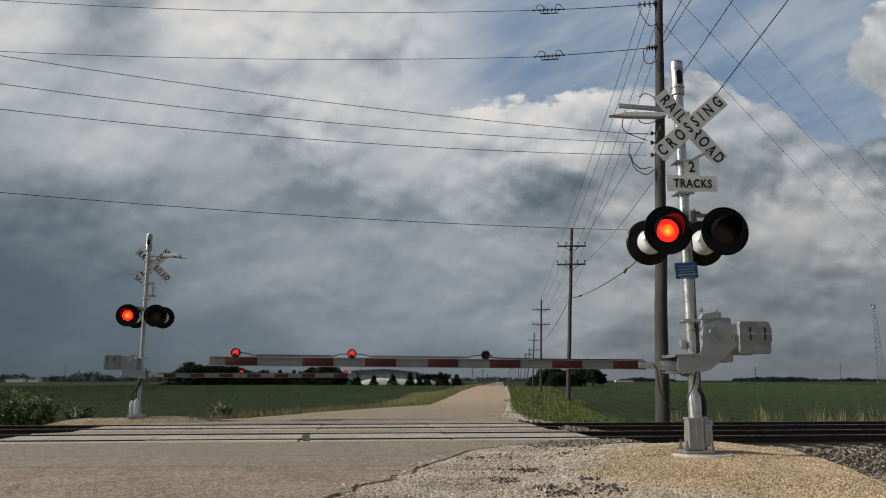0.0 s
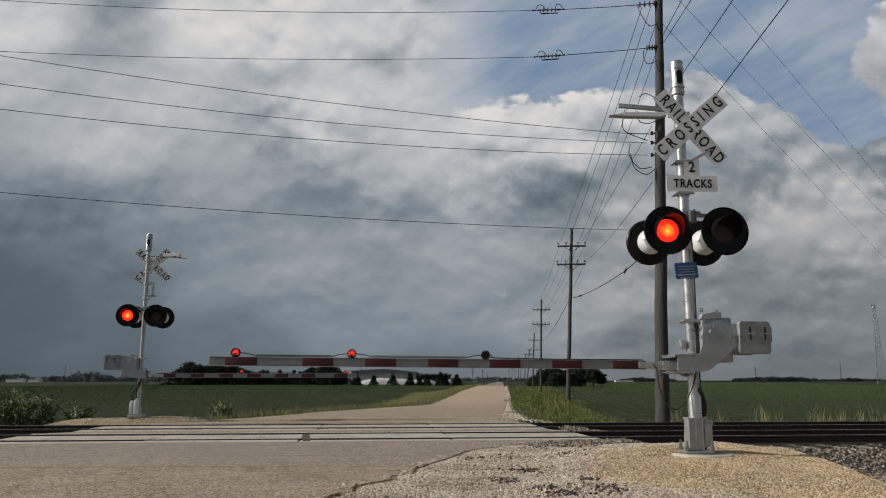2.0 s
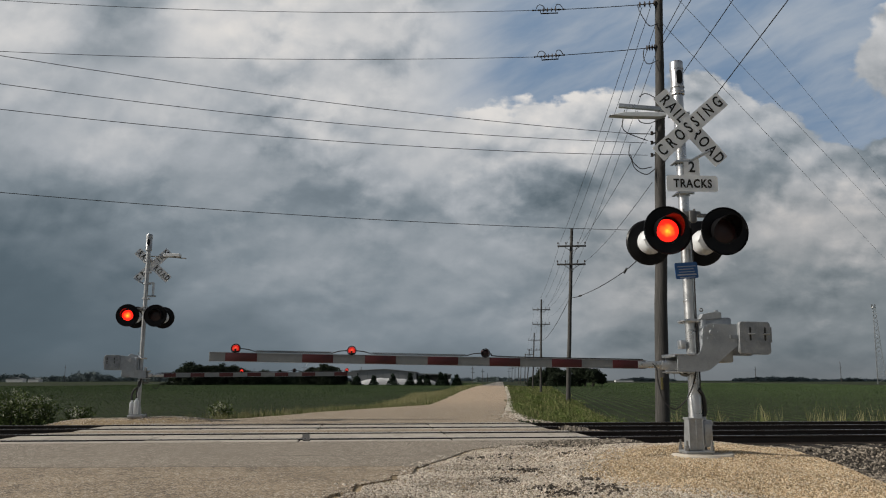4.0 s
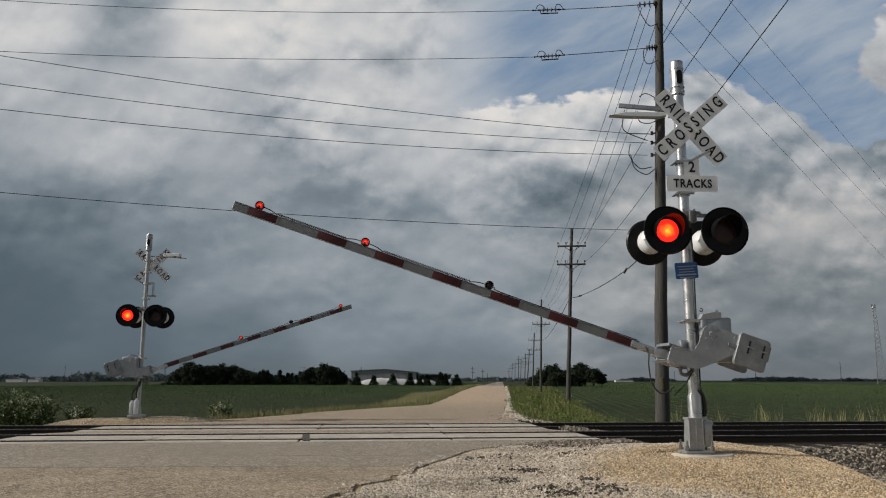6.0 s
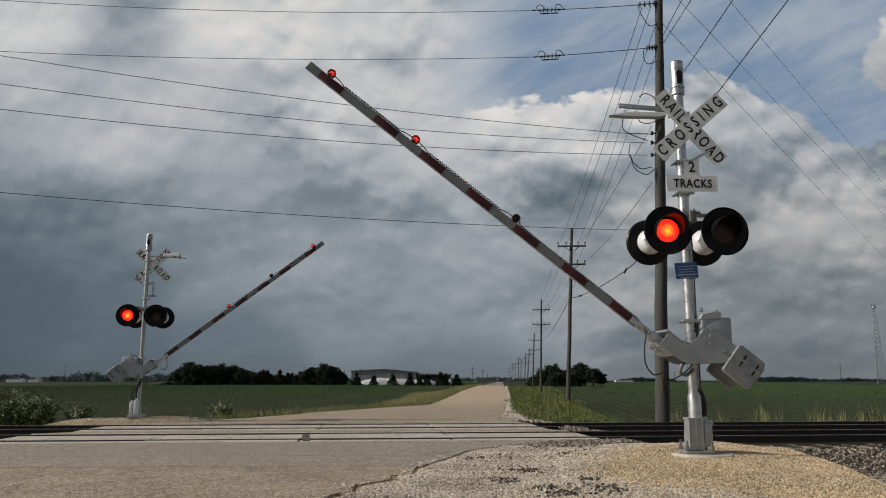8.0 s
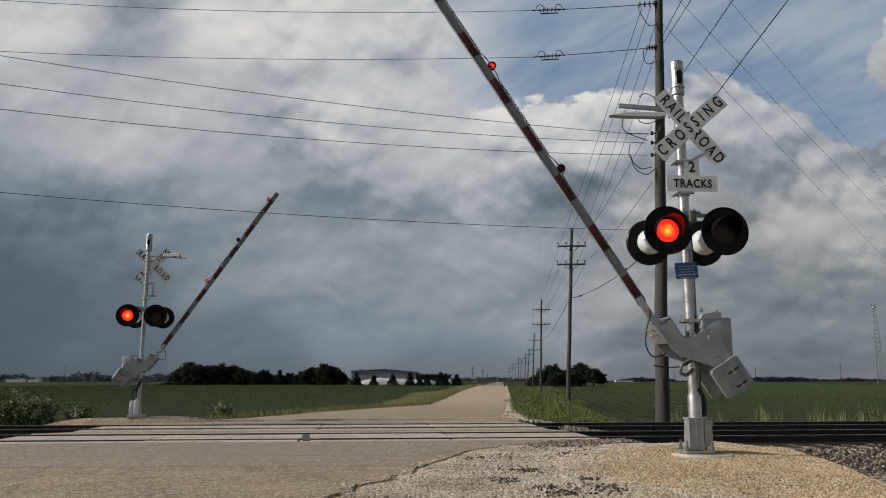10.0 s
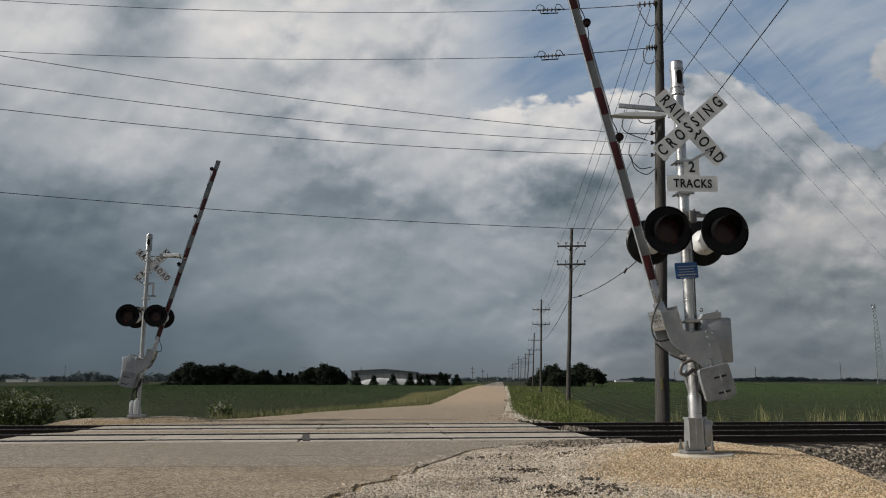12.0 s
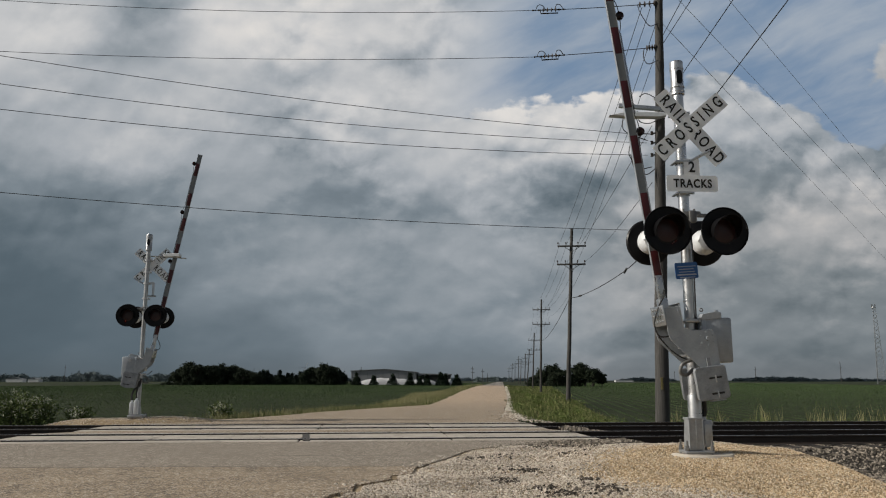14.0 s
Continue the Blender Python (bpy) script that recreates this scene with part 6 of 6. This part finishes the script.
def sight(slope, y):
    """x at distance y, for a direction given as a slope to the right."""
    return slope * y


# woods at the far edge of the left field
for k in range(34):
    u = -0.345 + 0.105 * k / 33
    hh = np.interp(u, [-0.345, -0.335, -0.30, -0.27, -0.25, -0.24], [4.6, 7.0, 6.6, 5.6, 4.4, 3.2])
    y = 240 + rng_t.uniform(0, 14)
    tree(sight(u, y), y, hh * rng_t.uniform(0.85, 1.1), rng_t.uniform(5.0, 7.5), 100 + k)
for k in range(12):
    u = -0.243 + 0.058 * k / 11
    y = 250 + rng_t.uniform(0, 10)
    tree(sight(u, y), y, rng_t.uniform(3.0, 4.8), rng_t.uniform(2.6, 3.8), 160 + k, "conifer", "small dark conifer at the field's far edge")
for k in range(11):
    u = -0.178 + 0.047 * k / 10
    hh = np.interp(u, [-0.178, -0.16, -0.148, -0.136, -0.13], [4.2, 6.2, 6.6, 5.0, 3.6])
    y = 244 + rng_t.uniform(0, 8)
    tree(sight(u, y), y, hh * rng_t.uniform(0.9, 1.1), rng_t.uniform(4.0, 5.5), 180 + k)
for px, hh, ww in ((-0.112, 4.3, 3.6), (-0.0895, 3.4, 2.9), (-0.065, 4.0, 4.2), (-0.0425, 4.4, 2.9), (-0.021, 3.9, 2.6), (-0.003, 4.6, 3.4), (0.003, 4.4, 3.0), (0.018, 4.0, 3.4), (-0.030, 3.0, 2.4)):
    tree(sight(px, 236), 236, hh * 0.85, ww, int(300 + px * 1000), "conifer", "dark conifer in front of the farm building")
# big broad trees beside the row of poles
for x, y, hh, ww, sd in ((26.2, 200, 5.6, 5.5, 401), (28.8, 202, 6.6, 6.5, 402), (31.0, 200, 5.0, 5.5, 403), (32.6, 191, 6.0, 5.5, 404), (34.8, 190, 6.8, 6.5, 405), (37.3, 192, 5.2, 5.0, 406), (39.2, 191, 3.6, 3.4, 407), (24.0, 205, 3.2, 3.4, 408), (27.4, 190, 4.0, 4.5, 409), (36.2, 188, 4.4, 4.5, 410)):
    tree(x, y, hh * 0.87, ww * 0.92, sd, label="large dark broad-leaved tree beyond the poles", low=x < 33)


def far_woods():
    rng = np.random.default_rng(31)
    pts, size = [], []
    # groups of crowns: from, to (slopes to the right), distance, height of the top, crowns
    for u0, u1, y, top, k in ((-0.75, -0.50, 900, 6.0, 20), (-0.575, -0.56, 800, 8.6, 4), (-0.557, -0.538, 800, 10.0, 5), (-0.53, -0.475, 760, 5.4, 10), (-0.482, -0.44, 820, 12.0, 9), (-0.452, -0.43, 860, 9.0, 6),
                              (-0.43, -0.36, 900, 6.0, 10), (-0.385, -0.35, 820, 9.0, 8), (0.24, 0.268, 850, 4.2, 8), (0.23, 0.30, 1000, 3.2, 12), (0.375, 0.485, 900, 4.6, 22), (0.395, 0.44, 880, 5.4, 9), (0.446, 0.455, 850, 6.0, 3),
                              (0.455, 0.472, 850, 4.6, 4), (0.47, 0.75, 1000, 2.6, 30), (0.515, 0.54, 900, 3.6, 5), (-0.2, 0.2, 1300, 6.0, 40), (0.04, 0.09, 700, 4.0, 8)):
        for j in range(k):
            u = u0 + (u1 - u0) * (j + rng.uniform(0.2, 0.8)) / k
            h = (0.86 * top + 1.2) * (0.72 + 0.28 * math.sin(math.pi * (j + 0.5) / k)) * rng.uniform(0.85, 1.05)
            wide = max(h * 0.75, 0.7 * (u1 - u0) * y / k)
            q = rng.normal(0, 1, (70, 3))
            q /= np.linalg.norm(q, axis=1, keepdims=True)
            q[:, 2] = np.abs(q[:, 2])
            q *= rng.uniform(0.5, 1.0, (70, 1)) ** 0.5
            yy = y + rng.uniform(0, 40)
            pts.append(q * np.array([wide, wide, h]) + np.array([u * yy, yy, -1.2]))
            size.append(np.full(70, 0.9))
    leafy("far_woods", np.concatenate(pts), np.concatenate(size), M["haze_tree"], "low woods along the horizon, leaves tinted with haze", "woods", rng, 8, 0.9, 0.6)


far_woods()


# ---- farm building, tanks, distant masts ----
def farm_building():
    t = thing("farm_building", pose(-22.5, 292, -0.7), "long grey metal farm building with a low gabled roof", "building")
    bm = mesh()
    plate(bm, [(-12.2, 0), (12.2, 0), (12.2, 4.7), (0.5, 5.75), (-12.2, 5.1)], 0.0, 30.0)
    part("wall", bm, M["metal_wall"], t, smooth=False)
    bm = mesh()
    plate(bm, [(-12.6, 5.08), (0.5, 5.75), (12.6, 4.66), (12.6, 4.90), (0.5, 6.0), (-12.6, 5.33)], -0.4, 30.4)
    part("roof", bm, M["metal_roof"], t, smooth=False)
    for k in range(9):
        bm = mesh()
        span(bm, -11.9 + k * 2.9, -11.75 + k * 2.9, -0.06, -0.01, 0.1, 4.6)
        part("wall_rib", bm, M["metal_roof"], t, smooth=False)
    t = thing("farm_shed", pose(-3.5, 300, -0.7), "low open grey farm shed", "building")
    bm = mesh()
    plate(bm, [(-7.5, 3.9), (7.0, 3.7), (7.0, 4.1), (-7.5, 4.4)], 0.0, 14.0)
    part("roof", bm, M["metal_roof"], t, smooth=False)
    for x in (-7.0, -2.3, 2.3, 6.5):
        bm = mesh()
        span(bm, x - 0.15, x + 0.15, 0.2, 0.5, 0, 3.8)
        part("post", bm, M["metal_wall"], t, smooth=False)
    bm = mesh()
    span(bm, -7.2, 6.8, 13.0, 13.3, 0, 3.8)
    part("wall", bm, M["metal_wall"], t, smooth=False)


farm_building()


def wrapped_bales(x, y, length, r, h, seed):
    """A long white wrapped silage heap, lumpy along its length."""
    rng = random.Random(seed)
    t = thing("silage_bag", pose(x, y, -0.7), "long white plastic silage bag lying by the building", "silage bag", "white silage bags")
    bm = mesh()
    rows = []
    n = 18
    for i in range(n + 1):
        k = math.sin(math.pi * min(max(i / n, 0.03), 0.97)) ** 0.25 * rng.uniform(0.9, 1.05)
        rows.append([bm.verts.new((length * (i / n - 0.5), -r * math.cos(a) * k, h * math.sin(a) * k)) for a in [math.pi * j / 8 for j in range(9)]])
    for a, b in zip(rows, rows[1:]):
        for j in range(8):
            bm.faces.new((a[j], a[j + 1], b[j + 1], b[j]))
    bm.faces.new(rows[0])
    bm.faces.new(rows[-1][::-1])
    bmesh.ops.recalc_face_normals(bm, faces=bm.faces)
    part("cover", bm, M["tarp"], t)


wrapped_bales(-19.5, 270, 18.0, 1.7, 2.6, 1)
wrapped_bales(-8.0, 272, 11.0, 1.5, 2.0, 2)
wrapped_bales(2.2, 262, 1.8, 0.9, 2.1, 3)


def lattice_mast(x, y, h, w):
    t = thing("lattice_tower", pose(x, y, 0.0), "tall thin steel lattice radio tower in the distance", "radio tower")
    legs = [(-w, -w * 0.6), (w, -w * 0.6), (0, w)]
    for lx, ly in legs:
        bm = mesh()
        tube(bm, [(lx, ly, -1), (lx * 0.55, ly * 0.55, h * 0.5), (lx * 0.3, ly * 0.3, h)], 0.11, 6, 0.08)
        part("leg", bm, M["galv"], t)
    n = 18
    for k in range(n):
        z0, z1 = h * k / n, h * (k + 1) / n
        s0, s1 = 1 - 0.7 * k / n, 1 - 0.7 * (k + 1) / n
        for i in range(3):
            a, b = legs[i], legs[(i + 1) % 3]
            bm = mesh()
            tube(bm, [(a[0] * s0, a[1] * s0, z0), (b[0] * s1, b[1] * s1, z1)], 0.055, 4)
            tube(bm, [(b[0] * s0, b[1] * s0, z0), (a[0] * s1, a[1] * s1, z1)], 0.055, 4)
            part("brace", bm, M["galv"], t)
    bm = mesh()
    cyl(bm, 0.9, 0.9, 0.5, pose(0, 0, h), 10)
    part("antenna_ring", bm, M["galv"], t)
    for k in range(4):
        bm = mesh()
        span(bm, -0.12 + 0.8 * math.cos(k * 1.57), 0.12 + 0.8 * math.cos(k * 1.57), -0.1 + 0.8 * math.sin(k * 1.57), 0.1 + 0.8 * math.sin(k * 1.57), h - 0.3, h + 1.6)
        part("antenna", bm, M["galv"], t)


lattice_mast(186.8, 330, 32.0, 2.1)


def thin_pole(x, y, z0, z1, label, arm):
    t = thing("utility_pole", pose(x, y, z0), label, "utility pole", "distant utility poles")
    bm = mesh()
    tube(bm, [(0, 0, -1), (0, 0, z1 - z0)], 0.17, 6, 0.1)
    part("shaft", bm, M["timber_pole"], t)
    for z in arm:
        bm = mesh()
        span(bm, -0.7, 0.7, -0.08, 0.08, z - 0.08, z + 0.08)
        part("crossarm", bm, M["timber_pole"], t)


for u, y, z1, arm in ((0.5155, 400, 10.6, (8.0,)), (0.405, 400, 8.3, (7.0,)), (0.0385, 300, 6.3, (6.0, 4.6)), (0.0515, 320, 5.6, (5.2,)), (0.0575, 420, 4.9, ()), (-0.106, 330, 6.6, (6.0,)), (-0.245, 420, 7.5, (7.0,)), (-0.49, 520, 11.0, (10.0,)), (0.30, 520, 7.0, (6.5,))):
    thin_pole(u * y, y, -0.6, z1, "thin utility pole far across the fields", arm)


def wind_turbine(u, y, z):
    t = thing("wind_turbine", pose(u * y, y, -1), "pale wind turbine in the far distance", "wind turbine")
    bm = mesh()
    tube(bm, [(0, 0, 0), (0, 0, z)], 0.8, 8, 0.4)
    part("tower", bm, M["tarp"], t)
    for k in range(3):
        a = 0.5 + 2.094 * k
        bm = mesh()
        tube(bm, [(0, -1, z), (13 * math.sin(a), -1, z + 13 * math.cos(a))], 0.45, 5, 0.12)
        part("blade", bm, M["tarp"], t)


wind_turbine(-0.179, 1500, 26.0)
wind_turbine(-0.151, 1700, 25.0)


def distant_houses():
    for u, y, w, h in ((-0.555, 640, 14, 3.0), (-0.53, 640, 9, 2.6), (0.235, 700, 16, 2.0), (-0.345, 640, 8, 3.5)):
        t = thing("farm_house", pose(u * y, y, -0.8), "small pale farm building on the horizon", "house", "distant farm buildings")
        bm = mesh()
        span(bm, -w / 2, w / 2, 0, 6, 0, h)
        part("wall", bm, M["tarp"], t, smooth=False)
        bm = mesh()
        plate(bm, [(-w / 2 - 0.3, h), (0, h + 1.0), (w / 2 + 0.3, h), (0, h + 0.7)], -0.3, 6.3)
        part("roof", bm, M["metal_roof"], t, smooth=False)


distant_houses()


# ---- what moves ----
def flashes(phase):
    """The times at which a lamp is lit: two lamps take turns, once a second, until the arms are nearly up."""
    on = []
    for k in range(13):
        a, b = 1.0016 * k - 0.05, 1.0016 * k + 0.445
        on.append((a, b) if phase == 0 else (b, 1.0016 * (k + 1) - 0.05))
    return [(a, min(b, 11.97)) for a, b in on if a < 11.9]


def turning(unit, spans, base):
    """Turns a lens insert so that its lit face looks out while the lamp is lit."""
    p = unit.location.copy()
    rows = []

    def row(t, a):
        rows.append((t, pose(p.x, p.y, p.z, 0, 0, base + a)))

    lit = any(a <= 0.01 < b for a, b in spans)
    row(0.0, 0 if lit else 180)
    events = sorted([(a, True) for a, b in spans if a > 0.1] + [(b, False) for a, b in spans if b > 0])
    for t, state in events:
        f = round(t * FPS)
        seq = (180, 120, 60, 0) if state else (0, 60, 120, 180)
        for k, a in enumerate(seq):
            row((f - 3 + k) / FPS, a)
    row(14.0, 180)
    walk(unit, rows)


def motions():
    walk(clouds, [(0.0, pose(0, 0, EYE[2])), (14.0, pose(36.0, 3.0, EYE[2]))])
    rise = {
        "near": (near_arm, [(0, 0), (3.7, 0), (4.0, 0.5), (4.4, 3.2), (5.0, 8.6), (6.5, 23.2), (7.5, 33.0), (9.0, 47.4), (11.0, 66.3), (12.0, 75.9), (12.45, 80.0), (12.75, 81.6), (13.1, 82.1), (14.0, 82.1)]),
        "far": (far_arm, [(0, 0), (3.7, 0), (4.0, 0.5), (4.4, 3.3), (5.0, 9.1), (6.5, 23.6), (7.5, 33.3), (9.0, 47.4), (11.0, 65.7), (12.0, 75.0), (12.4, 78.9), (12.65, 79.8), (13.0, 80.1), (14.0, 80.1)])}
    for (arm, knots), cable, rest in zip(rise.values(), (near_cable, far_cable), (0.42, 0.0)):
        upper, lower = cable
        ax, ay, az = arm.location
        x, y, z = upper.location
        dx, dz = x - ax, z - az
        rows = []
        for t, a in knots:
            c, d = math.cos(radians(a)), math.sin(radians(a))
            rows.append((t, pose(ax + dx * c + dz * d, y, az - dx * d + dz * c, 0, 0.4 * a, 0)))
        walk(upper, rows)
        x, y, z = lower.location
        walk(lower, [(t, pose(x, y, z, 0, a * (0.9 + 0.45 * a / 83), 0)) for t, a in knots])
        x, y, z = arm.location
        walk(arm, [(t, pose(x, y, z, 0, a + rest, 0)) for t, a in knots])
    first, second = flashes(0), flashes(1)
    steady = [(-1.0, 12.0)]
    for i, side, u in near_units:
        turning(u, (first, second)[i], 180 * side)
    for i, side, u in far_units:
        turning(u, (second, first)[i], 180 * side)
    for u, spans in zip(near_arm_units, (second, first, steady)):
        turning(u, spans, 0)
    for u, spans in zip(far_arm_units, (first, second, steady)):
        turning(u, spans, 180)


motions()
